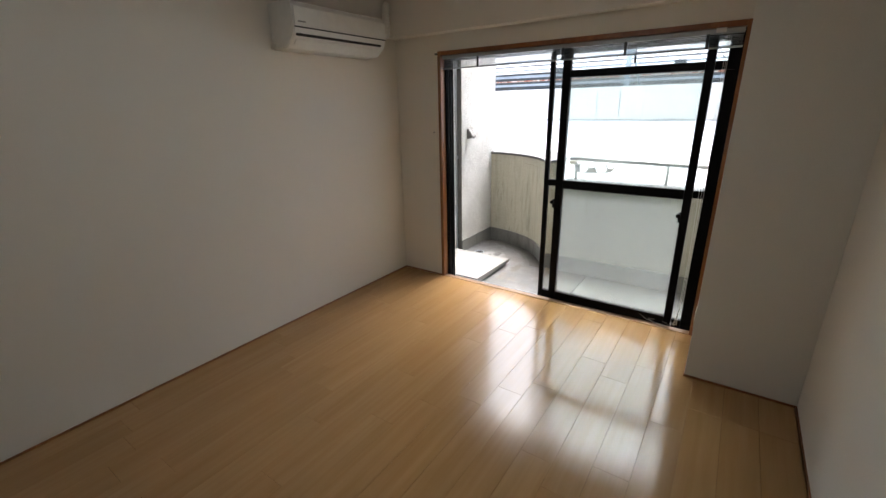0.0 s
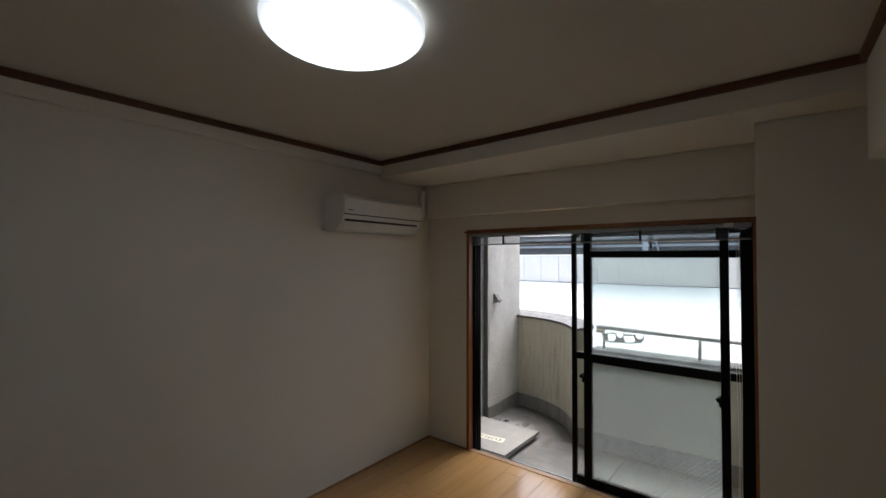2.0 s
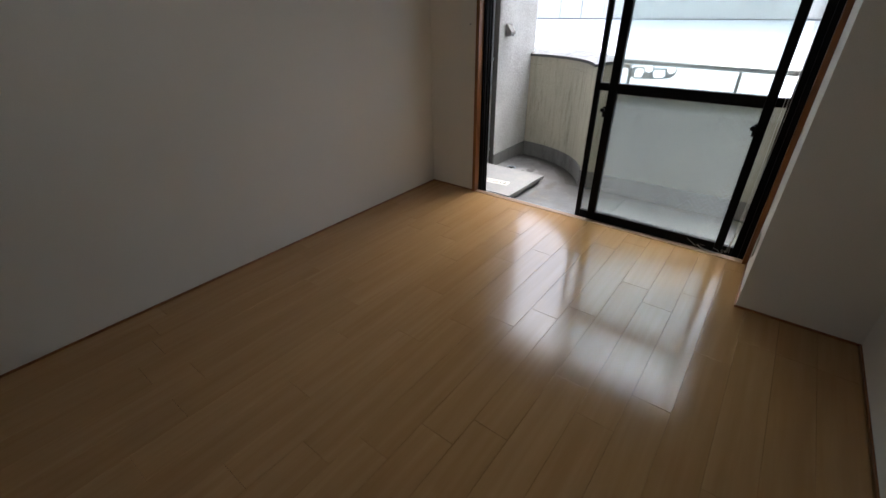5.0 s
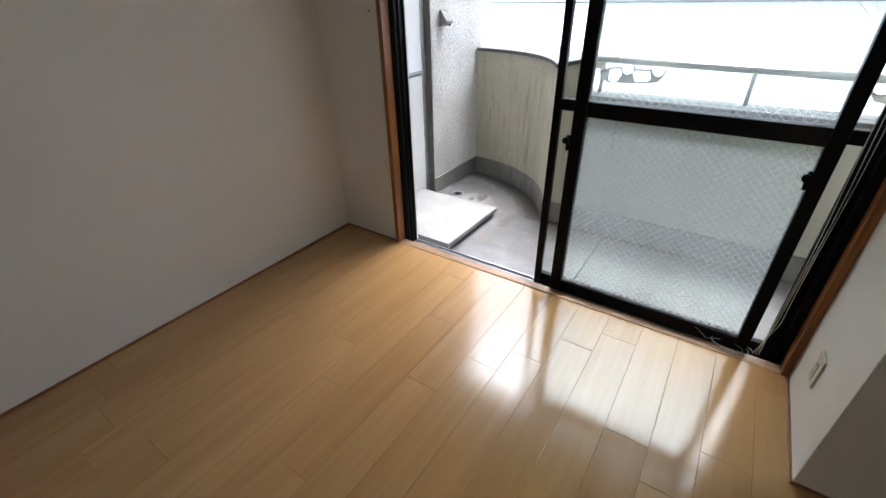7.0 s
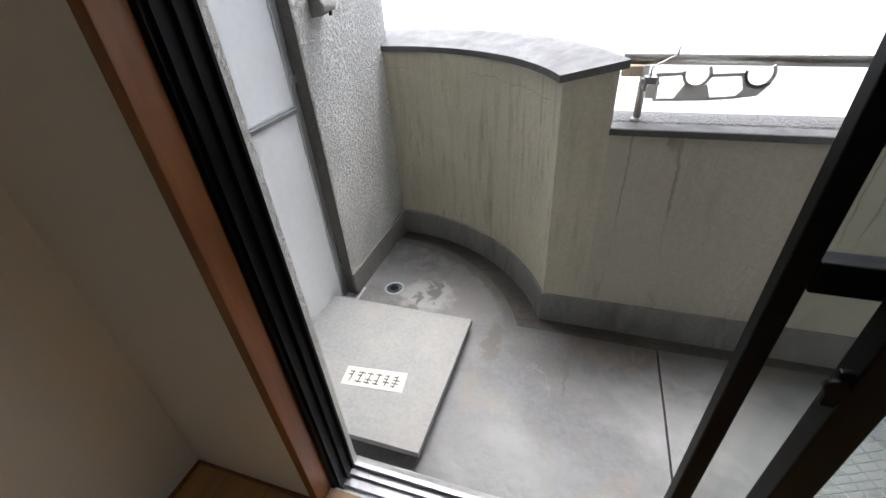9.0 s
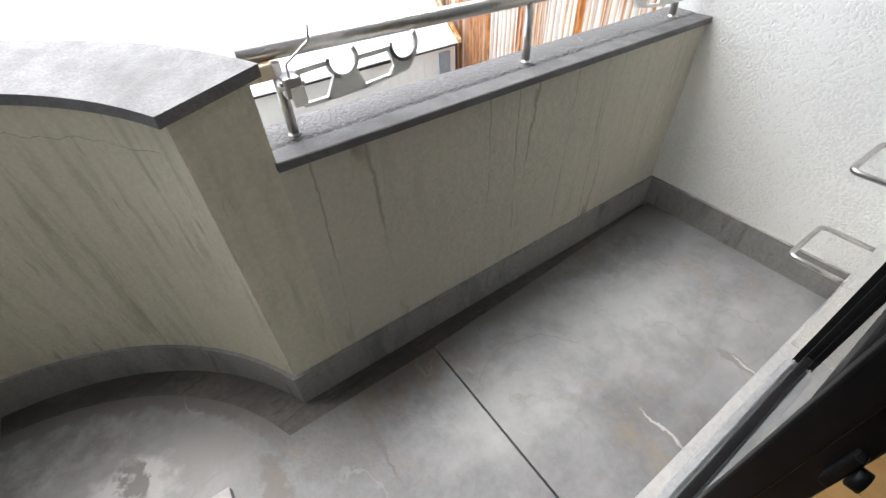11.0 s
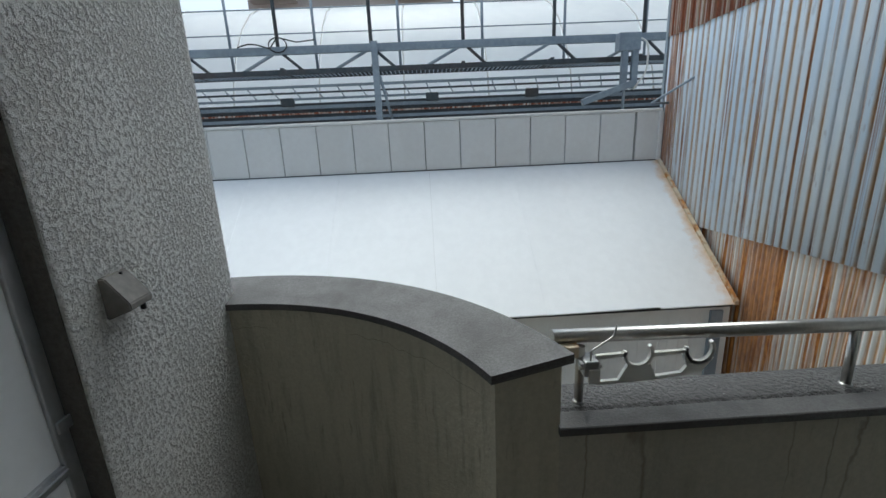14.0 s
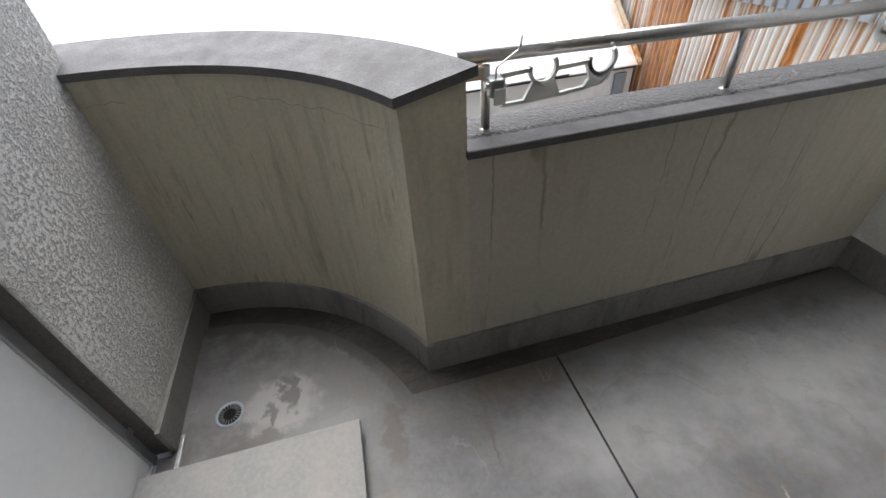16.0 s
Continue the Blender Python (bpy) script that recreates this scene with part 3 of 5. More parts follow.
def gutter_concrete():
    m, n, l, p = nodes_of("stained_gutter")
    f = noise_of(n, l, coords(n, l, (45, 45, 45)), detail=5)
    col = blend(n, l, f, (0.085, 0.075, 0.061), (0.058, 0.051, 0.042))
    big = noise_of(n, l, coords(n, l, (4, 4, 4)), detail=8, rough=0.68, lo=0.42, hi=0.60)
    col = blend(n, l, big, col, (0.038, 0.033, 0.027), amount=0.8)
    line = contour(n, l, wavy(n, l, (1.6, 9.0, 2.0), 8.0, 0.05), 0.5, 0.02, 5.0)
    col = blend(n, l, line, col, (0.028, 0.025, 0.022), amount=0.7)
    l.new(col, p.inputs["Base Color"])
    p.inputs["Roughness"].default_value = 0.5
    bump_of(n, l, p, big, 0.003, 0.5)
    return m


M_SCREED = wet_concrete("balcony_screed", 0.65, 0.66)
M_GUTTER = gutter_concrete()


# ---- mesh helpers ----
def add_box(bm, x0, x1, y0, y1, z0, z1, bevel=0.0):
    r = bmesh.ops.create_cube(bm, size=1.0)
    vs = r["verts"]
    for v in vs:
        v.co = Vector((x0 if v.co.x < 0 else x1, y0 if v.co.y < 0 else y1, z0 if v.co.z < 0 else z1))
    if bevel:
        es = list({e for v in vs for e in v.link_edges})
        bmesh.ops.bevel(bm, geom=es, offset=bevel, segments=2, profile=0.5, affect="EDGES")
    return bm


def box(x0, x1, y0, y1, z0, z1, bevel=0.0):
    return add_box(bmesh.new(), x0, x1, y0, y1, z0, z1, bevel)


def add_tube(bm, pts, r, seg=10, closed=False):
    """A round bar along points, with mitred bends."""
    pts = [Vector(p) for p in pts]
    rings, n = [], len(pts)
    up = None
    for i, p in enumerate(pts):
        a = pts[(i - 1) % n] if (closed or i > 0) else p
        b = pts[(i + 1) % n] if (closed or i < n - 1) else p
        d = (b - a).normalized()
        if up is None:
            up = d.orthogonal().normalized()
        up = (up - d * up.dot(d)).normalized()
        side = d.cross(up)
        rings.append([bm.verts.new(p + r * (math.cos(k * math.tau / seg) * up + math.sin(k * math.tau / seg) * side)) for k in range(seg)])
    for i in range(n if closed else n - 1):
        a, b = rings[i], rings[(i + 1) % n]
        for k in range(seg):
            f = bm.faces.new((a[k], a[(k + 1) % seg], b[(k + 1) % seg], b[k]))
            f.smooth = True
    if not closed:
        bm.faces.new(rings[0][::-1])
        bm.faces.new(rings[-1])
    return bm


def tube(pts, r, seg=10, closed=False):
    return add_tube(bmesh.new(), pts, r, seg, closed)


def rounded(pts, rad, steps=5):
    """The polyline with its inner corners rounded."""
    pts = [Vector(p) for p in pts]
    out = [pts[0]]
    for a, b, c in zip(pts, pts[1:], pts[2:]):
        u, v = (a - b).normalized(), (c - b).normalized()
        p, q = b + u * rad, b + v * rad
        for k in range(steps + 1):
            t = k / steps
            out.append(p * (1 - t) ** 2 + b * 2 * t * (1 - t) + q * t * t)
    return out + [pts[-1]]


def prism(outline, axis, lo, hi, bm=None):
    """A closed outline of (u, v), pushed along an axis: x (u=y, v=z), y (u=x, v=z) or z (u=x, v=y)."""
    bm = bm or bmesh.new()
    def at(u, v, w):
        return {"x": (w, u, v), "y": (u, w, v), "z": (u, v, w)}[axis]
    a = [bm.verts.new(at(u, v, lo)) for u, v in outline]
    b = [bm.verts.new(at(u, v, hi)) for u, v in outline]
    bm.faces.new(a)
    bm.faces.new(b[::-1])
    for i in range(len(a)):
        j = (i + 1) % len(a)
        bm.faces.new((a[i], b[i], b[j], a[j]))
    bmesh.ops.recalc_face_normals(bm, faces=bm.faces[:])
    return bm


def lathe(profile, centre, seg=40, bm=None):
    """A turned body about a vertical axis: profile of (radius, z)."""
    bm = bm or bmesh.new()
    rings = [[bm.verts.new((centre[0] + r * math.cos(k * math.tau / seg), centre[1] + r * math.sin(k * math.tau / seg), z)) for k in range(seg)] for r, z in profile]
    for a, b in zip(rings, rings[1:]):
        for k in range(seg):
            f = bm.faces.new((a[k], a[(k + 1) % seg], b[(k + 1) % seg], b[k]))
            f.smooth = True
    bm.faces.new(rings[0][::-1])
    bm.faces.new(rings[-1])
    bmesh.ops.recalc_face_normals(bm, faces=bm.faces[:])
    return bm


def mesh_of(name, bm, material):
    me = bpy.data.meshes.new(name)
    bm.to_mesh(me)
    bm.free()
    me.materials.append(material)
    return me


def root_place(ob):
    v = Vector((0, 0, 0))
    while ob:
        v += ob.location
        ob = ob.parent
    return v


def part(name, bm, material, parent, label=""):
    bmesh.ops.translate(bm, verts=bm.verts[:], vec=-root_place(parent))
    ob = new(name, mesh_of(name, bm, material))
    ob.parent = parent
    return tagged(ob, label)


def thing(name, place, label, category, group=""):
    ob = new(name)
    ob.location = place
    ob.empty_display_size = 0.1
    return tagged(ob, label, category, group)


def solid(name, bm, material, label, category, place=(0, 0, 0), group=""):
    """A thing of one mesh."""
    bmesh.ops.translate(bm, verts=bm.verts[:], vec=-Vector(place))
    ob = new(name, mesh_of(name, bm, material))
    ob.location = place
    return tagged(ob, label, category, group)


def structure(name, bm, material, label=""):
    return tagged(new(name, mesh_of(name, bm, material)), label, kind="structure")


# ---- the room: structure ----
EAST, SOUTH, TOP = 3.017, -4.25, 2.467
OPEN_L, OPEN_R, HEAD = 0.437, 2.505, 1.922
BEAM_Y, BEAM_Z = -0.66, 2.335


def beam_front(x):
    """The beam over the balcony door runs a little askew to the wall behind it."""
    return BEAM_Y - 0.048 * x



floor = structure("floor", box(0, EAST, SOUTH, 0, -0.10, -0.012), M_SUBFLOOR, "glossy light oak laminate floorboards")
structure("wall_west", box(-0.12, 0, SOUTH, 0.135, -0.1, TOP), M_WALLPAPER, "plain off-white wallpapered wall")
structure("wall_east", box(EAST, EAST + 0.12, SOUTH, 0.135, -0.1, TOP), M_WALLPAPER, "plain off-white wallpapered wall")
structure("wall_south", box(-0.12, EAST + 0.12, SOUTH - 0.12, SOUTH, -0.1, TOP), M_WALLPAPER, "plain off-white wallpapered wall")
bm = box(0, OPEN_L, 0, 0.135, -0.1, TOP)
add_box(bm, OPEN_R, EAST, 0, 0.135, -0.1, TOP)
add_box(bm, OPEN_L, OPEN_R, 0, 0.135, HEAD, TOP)
structure("wall_north", bm, M_WALLPAPER, "off-white wall around the balcony door")
structure("wall_pillar", box(OPEN_R, EAST, -0.53, 0, 0, BEAM_Z, 0.002), M_WALLPAPER, "off-white corner pillar with exposed edge")
structure("beam_north", prism([(0, 0), (EAST, 0), (EAST, beam_front(EAST)), (0, beam_front(0))], "z", BEAM_Z, TOP - 0.001), M_WALLPAPER, "papered ceiling beam above the balcony door")
structure("beam_lintel", box(0.001, OPEN_R - 0.001, -0.10, 0, 2.045, BEAM_Z, 0.004), M_WALLPAPER, "papered lintel beam over the balcony door")
structure("beam_east", box(2.86, EAST, SOUTH, beam_front(2.86) - 0.001, 2.055, TOP - 0.001, 0.004), M_WALLPAPER, "papered beam along the wall")
structure("beam_west", box(0, 0.035, SOUTH, BEAM_Y, 2.365, TOP - 0.001, 0.003), M_WALLPAPER, "shallow papered beam above the air conditioner")
structure("ceiling", box(-0.12, EAST + 0.12, SOUTH - 0.12, 0.135, TOP, TOP + 0.1), M_CEILING, "plain papered ceiling")
bm = box(0.035, 0.058, SOUTH, BEAM_Y - 0.023, TOP - 0.036, TOP - 0.002, 0.003)
prism([(0.035, beam_front(0.035)), (2.86, beam_front(2.86)), (2.86, beam_front(2.86) - 0.023), (0.035, beam_front(0.035) - 0.023)], "z", TOP - 0.036, TOP - 0.002, bm)
add_box(bm, 2.837, 2.86, SOUTH, beam_front(2.86) - 0.024, TOP - 0.036, TOP - 0.002, 0.003)
add_box(bm, 0.058, 2.837, SOUTH, SOUTH + 0.023, TOP - 0.036, TOP - 0.002, 0.003)
structure("trim", bm, M_CORNICE, "dark brown wooden ceiling moulding")
bm = box(0, 0.006, SOUTH, -0.006, 0, 0.011)
add_box(bm, 0, OPEN_L, -0.006, 0, 0, 0.011)
add_box(bm, OPEN_R - 0.006, OPEN_R, -0.536, -0.006, 0, 0.011)
add_box(bm, OPEN_R, EAST, -0.536, -0.53, 0, 0.011)
add_box(bm, EAST - 0.006, EAST, SOUTH, -0.536, 0, 0.011)
structure("baseboard", bm, M_CASING, "thin brown floor edging strip")


# ---- balcony: structure ----
DECK, KICK = -0.155, -0.02
structure("balcony_slab", box(-0.45, 3.3, 0.135, 2.15, -0.40, DECK - 0.042), M_SCREED, "concrete balcony slab")
# screed with one cut joint and a sunken gutter along the parapet
bm = prism([(-0.1, 0.195), (1.481, 0.195), (1.481, 1.022), (0.868, 1.022), (-0.1, 1.022)], "z", DECK - 0.036, DECK)
prism([(1.489, 0.195), (3.01, 0.195), (3.01, 1.098), (2.16, 1.050), (1.489, 1.024)], "z", DECK - 0.036, DECK, bm)
structure("balcony_floor", bm, M_SCREED, "weathered grey concrete balcony floor with damp stains")
CX, CY, R_IN, R_OUT = 0.0, 0.687, 1.073, 1.256


def arc(r, a0, a1, n):
    """Points of the curved parapet's plan: angle 0 is straight out along y."""
    return [(CX + r * math.sin(a0 + (a1 - a0) * k / n), CY + r * math.cos(a0 + (a1 - a0) * k / n)) for k in range(n + 1)]


A_IN = math.acos((1.135 - CY) / R_IN)
floor_edge = arc(R_IN - 0.135, 0, math.acos((1.02 - CY) / (R_IN - 0.135)), 24)
bm = prism([(0.0, 1.022)] + floor_edge[:-1] + [(floor_edge[-1][0], 1.022)], "z", DECK - 0.036, DECK)
structure("balcony_floor_nook", bm, M_SCREED, "damp worn concrete in the curved nook")
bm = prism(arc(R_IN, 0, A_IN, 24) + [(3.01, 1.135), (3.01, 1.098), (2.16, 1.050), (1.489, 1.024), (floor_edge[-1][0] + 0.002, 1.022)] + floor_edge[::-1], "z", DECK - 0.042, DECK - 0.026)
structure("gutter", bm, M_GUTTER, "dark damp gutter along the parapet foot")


def parapet_curved():
    seg = 36
    cut = (1.157, 1.135)
    a_out = math.acos((cut[1] - CY) / (R_OUT - 0.018))
    inner = arc(R_IN, -0.30, A_IN, seg)
    outer = arc(R_OUT - 0.018, -0.30, a_out, seg)
    def level(x, y):
        return 0.957 + (math.hypot(x - CX, y - CY) - R_IN + 0.018) * 0.25
    body = bmesh.new()
    rows = []
    for a, b in zip(inner, outer):
        rows.append([body.verts.new((a[0], a[1], -0.4)), body.verts.new((a[0], a[1], level(*a) - 0.024)),
                     body.verts.new((b[0], b[1], level(*b) - 0.024)), body.verts.new((b[0], b[1], -0.4))])
    for p, q in zip(rows, rows[1:]):
        for k in range(4):
            body.faces.new((p[k], p[(k + 1) % 4], q[(k + 1) % 4], q[k]))
    body.faces.new(rows[0])
    body.faces.new(rows[-1][::-1])
    bmesh.ops.recalc_face_normals(body, faces=body.faces[:])
    structure("parapet_curved", body, M_PARAPET, "curved cream balcony parapet with dark rain streaks")
    # sloping mortar cap, higher at its outer edge
    bm = bmesh.new()
    inn = arc(R_IN - 0.018, -0.30, math.acos((1.117 - CY) / (R_IN - 0.018)), seg)
    out = arc(R_OUT, -0.30, math.acos((1.117 - CY) / R_OUT), seg)
    mid_n = 6
    grid = []
    for (a, b) in zip(inn, out):
        row = []
        for k in range(mid_n + 1):
            t = k / mid_n
            x, y = a[0] + (b[0] - a[0]) * t, a[1] + (b[1] - a[1]) * t
            row.append((x, y, level(x, y)))
        grid.append(row)
    top = [[bm.verts.new(p) for p in row] for row in grid]
    low = [[bm.verts.new((p[0], p[1], p[2] - 0.026)) for p in row] for row in grid]
    for t, flip in ((top, False), (low, True)):
        for a, b in zip(t, t[1:]):
            for k in range(mid_n):
                q = (a[k], a[k + 1], b[k + 1], b[k])
                if len({v.co.to_tuple(5) for v in q}) == 4:
                    bm.faces.new(q[::-1] if flip else q)
                else:
                    u = []
                    for v in q:
                        if v.co.to_tuple(5) not in [w.co.to_tuple(5) for w in u]:
                            u.append(v)
                    if len(u) == 3:
                        bm.faces.new(u)
    for k in (0, mid_n):
        for i in range(len(grid) - 1):
            if (top[i][k].co - top[i + 1][k].co).length > 1e-5:
                bm.faces.new((top[i][k], top[i + 1][k], low[i + 1][k], low[i][k]))
    for k in range(mid_n):
        bm.faces.new((top[-1][k], top[-1][k + 1], low[-1][k + 1], low[-1][k]))
    bmesh.ops.remove_doubles(bm, verts=bm.verts[:], dist=1e-4)
    bmesh.ops.recalc_face_normals(bm, faces=bm.faces[:])
    structure("parapet_cap_curved", bm, M_CAP, "weathered grey mortar cap on the curved parapet")


parapet_curved()
structure("parapet_straight", box(1.150, 3.01, 1.1355, 1.305, -0.4, 0.764), M_PARAPET_LOW, "straight cream parapet below the handrail")
bm = prism([(1.117, 0.758), (1.117, 0.780), (1.120, 0.783), (1.188, 0.782), (1.198, 0.776), (1.32, 0.776), (1.32, 0.758)], "x", 1.150, 3.008)
structure("parapet_cap_straight", bm, M_CAP, "smooth grey mortar edge of the low parapet")
bm = prism([(1.186, 0.7765), (1.204, 0.785), (1.27, 0.787), (1.325, 0.784), (1.332, 0.766), (1.325, 0.7765)], "x", 1.151, 3.007)
structure("parapet_cap_bed", bm, M_CAP_BED, "rough pebbly mortar bed under the handrail")
bm = prism(arc(R_IN - 0.014, 0.0, math.acos((1.121 - CY) / (R_IN - 0.014)), 30) + [(3.01, 1.121), (3.01, 1.138), (0.99, 1.138)] + arc(R_IN + 0.003, 0.0, A_IN - 0.01, 30)[::-1], "z", DECK - 0.036, KICK)
add_box(bm, 2.994, 3.012, 0.207, 1.121, DECK - 0.036, KICK)
for v in bm.verts:  # the skirting rises a little towards the side wall
    if v.co.z > DECK + 0.05 and v.co.x > 1.0:
        v.co.z += 0.009 * (v.co.x - 1.0)
add_box(bm, -0.002, 0.014, 1.045, 1.745, DECK - 0.036, KICK)
structure("baseboard_balcony", bm, M_KICK, "grey painted concrete skirting on the balcony")
structure("wall_balcony_east", box(3.01, 3.16, 0.135, 1.335, -0.4, 2.9), M_STUCCO, "white sprayed stucco side wall")
bm = box(-0.5, 0.458, 0.135, 0.195, -0.093, 2.9)
add_box(bm, 2.565, 3.01, 0.135, 0.195, -0.093, 2.9)
add_box(bm, 0.458, 2.565, 0.135, 0.195, 1.95, 2.9)
structure("wall_outer", bm, M_STUCCO, "white sprayed stucco outer wall of the flat")
bm = box(-0.1, 3.01, 0.136, 0.206, -0.4, -0.094, 0.004)
structure("door_ledge", bm, M_HATCH, "grey painted concrete ledge under the balcony door")
structure("column", box(-0.50, 0.0, 1.06, 1.83, -0.4, 2.9, 0.006), M_STUCCO_COLUMN, "rough sprayed stucco column")
# thin slab that puts grime and shade on the column's house-facing side
structure("column_side", box(-0.49, -0.007, 1.0565, 1.0625, -0.16, 2.69), M_DIRTY_SHADE, "dirty narrow column side with its shade in the colour")
# never in view; added overhead, its depth and height set by the shade wanted
structure("unseen_soffit", box(-0.6, 3.3, 0.195, 1.40, 2.70, 2.86), M_STUCCO, "unseen overhead slab added to shade the balcony")


# ---- balcony door: casing, frame, two sliding sashes ----
door = tagged(new("door_1"), "black aluminium sliding balcony door half open in brown casing", kind="structure")
part("casing", box(OPEN_L, OPEN_L + 0.028, -0.010, 0.052, 0, HEAD, 0.002), M_CASING, door)
part("casing", box(OPEN_R - 0.028, OPEN_R, -0.010, 0.052, 0, HEAD, 0.002), M_CASING, door)
part("casing", box(OPEN_L + 0.028, OPEN_R - 0.028, -0.010, 0.052, HEAD - 0.030, HEAD, 0.002), M_CASING, door)
part("sill", box(OPEN_L + 0.028, OPEN_R - 0.028, 0.004, 0.046, -0.06, 0.004, 0.002), M_SILL, door, "worn brown wooden sill board")
part("sill_edge", box(OPEN_L, OPEN_R, -0.006, 0.004, -0.06, 0.003), M_SUBFLOOR, door)
bm = box(OPEN_L + 0.004, 0.478, 0.052, 0.136, -0.05, HEAD)
add_box(bm, 0.460, 0.478, 0.1362, 0.150, -0.05, HEAD)
for y in (0.066, 0.104, 0.142):
    add_box(bm, 0.478, 0.487, y - 0.004, y + 0.004, -0.045, 1.86)
part("frame_jamb", bm, M_BLACK, door)
part("frame_jamb", box(2.449, OPEN_R - 0.004, 0.052, 0.158, -0.05, HEAD), M_BLACK, door)
part("frame_head", box(0.478, 2.449, 0.052, 0.158, 1.862, HEAD), M_BLACK, door)
bm = box(0.478, 2.449, 0.048, 0.172, -0.085, -0.060, 0.002)
for y, top in ((0.051, -0.004), (0.087, -0.048), (0.123, -0.048), (0.152, -0.044)):
    add_box(bm, 0.478, 2.449, y - 0.0025, y + 0.0025, -0.060, top)
part("sill_track", bm, M_ALU, door, "worn bare aluminium sliding track")


def sash(x0, x1, y0, y1, left, right, bottom, mid, top, glass, wired):
    s = part("sash", box(x0, x0 + left, y0, y1, -0.046, 1.86, 0.003), M_BLACK, door)
    part("stile", box(x1 - right, x1, y0, y1, -0.046, 1.86, 0.003), M_BLACK, s)
    part("bottom_rail", box(x0 + left, x1 - right, y0, y1, -0.046, bottom, 0.003), M_BLACK, s)
    part("middle_rail", box(x0 + left, x1 - right, y0 - 0.004, y1, mid[0], mid[1], 0.003), M_BLACK, s)
    part("top_rail", box(x0 + left, x1 - right, y0, y1, top[0], top[1], 0.003), M_BLACK, s)
    yc = (y0 + y1) / 2
    for z0, z1 in ((bottom, mid[0]), (mid[1], top[0])):
        g = part("pane", box(x0 + left, x1 - right, yc - 0.003, yc + 0.003, z0, z1), glass, s)
        g.visible_shadow = False
        if wired:
            bm = bmesh.new()
            a0, a1, pitch, w = x0 + left, x1 - right, 0.032, 0.0007
            for sgn in (1, -1):
                c = -3.0
                while c < 3.6:
                    # the line x * sgn + c = z, clipped to the pane
                    lo, hi = sorted(((z0 - c) * sgn, (z1 - c) * sgn))
                    lo, hi = max(lo, a0), min(hi, a1)
                    if hi - lo > 0.004:
                        p, q = (lo, lo * sgn + c), (hi, hi * sgn + c)
                        vs = [bm.verts.new((u + du, yc + dy, v)) for (u, v) in (p, q) for du, dy in ((-w, 0), (0, -w), (w, 0))]
                        for i, j in ((0, 1), (1, 2), (2, 0)):
                            bm.faces.new((vs[i], vs[j], vs[j + 3], vs[i + 3]))
                    c += pitch
            mesh_part = part("glass_wires", bm, M_WIRE, s)
            mesh_part.visible_shadow = False
    return s


inner_sash = sash(1.450, 2.353, 0.058, 0.102, 0.055, 0.048, 0.062, (0.908, 0.971), (1.680, 1.728), M_WIREGLASS, True)
outer_sash = sash(1.340, 2.454, 0.108, 0.138, 0.034, 0.045, 0.035, (0.913, 0.962), (1.835, 1.862), M_GLASS, False)
part("transom_bar", box(2.354, 2.449, 0.072, 0.102, 1.680, 1.728), M_BLACK, inner_sash)


def crescent(x, y, z, parent):
    c = part("latch", box(x - 0.012, x + 0.012, y - 0.012, y, z - 0.035, z + 0.035, 0.003), M_BLACK, parent, "small black crescent latch")
    bm = lathe([(0.014, -0.006), (0.014, 0.006)], (0, 0), 16)
    bmesh.ops.rotate(bm, verts=bm.verts[:], matrix=Matrix.Rotation(radians(90), 3, "X"))
    bmesh.ops.translate(bm, verts=bm.verts[:], vec=(x - 0.012, y - 0.018, z + 0.012))
    part("lever", bm, M_BLACK, c)


crescent(1.445, 0.074, 0.785, inner_sash)
crescent(2.304, 0.074, 0.785, inner_sash)
bm = box(1.913, 1.922, 0.043, 0.048, 1.765, 1.86)
add_box(bm, 1.911, 1.924, 0.042, 0.049, 1.745, 1.768, 0.003)
part("pull_rod", bm, M_BLACK, door)


# ---- room: things ----
def floorboards():
    """Laminate boards along y, laid in staggered lengths, children of the floor."""
    rng = random.Random(5)
    width, origin = 0.1516, 1.491 - 0.1516 * 9
    fixed = {9: -0.485, 10: -0.296, 11: -0.158, 12: -0.652, 13: -0.79}
    shared = {}
    for i in range(-1, 20):
        x0, x1 = max(origin + width * i, 0.0), min(origin + width * (i + 1), EAST)
        if x1 - x0 < 0.02:
            continue
        y = 0.0
        first = fixed.get(i, -rng.uniform(0.12, 0.9))
        north = -0.53 if x0 > OPEN_R - 0.02 else -0.006
        cuts = [north]
        y = first if first < north else north - 0.3
        while y > SOUTH + 0.08:
            cuts.append(y)
            y -= 0.909
        cuts.append(SOUTH)
        for a, b in zip(cuts, cuts[1:]):
            w, ln = x1 - x0, a - b
            key = (round(w, 4), round(ln, 4))
            if key not in shared:
                bm = bmesh.new()
                g, c = 0.0003, 0.001
                lo = [(g, g), (w - g, g), (w - g, ln - g), (g, ln - g)]
                hi = [(g + c, g + c), (w - g - c, g + c), (w - g - c, ln - g - c), (g + c, ln - g - c)]
                va = [bm.verts.new((u, v, -0.012)) for u, v in lo]
                vb = [bm.verts.new((u, v, -0.0012)) for u, v in lo]
                vc = [bm.verts.new((u, v, 0.0)) for u, v in hi]
                for p, q in ((va, vb), (vb, vc)):
                    for k in range(4):
                        bm.faces.new((p[k], p[(k + 1) % 4], q[(k + 1) % 4], q[k]))
                bm.faces.new(vc)
                shared[key] = mesh_of("floorboard", bm, M_BOARD)
            ob = new("floorboard", shared[key])
            ob.location, ob.parent = (x0, b, 0), floor


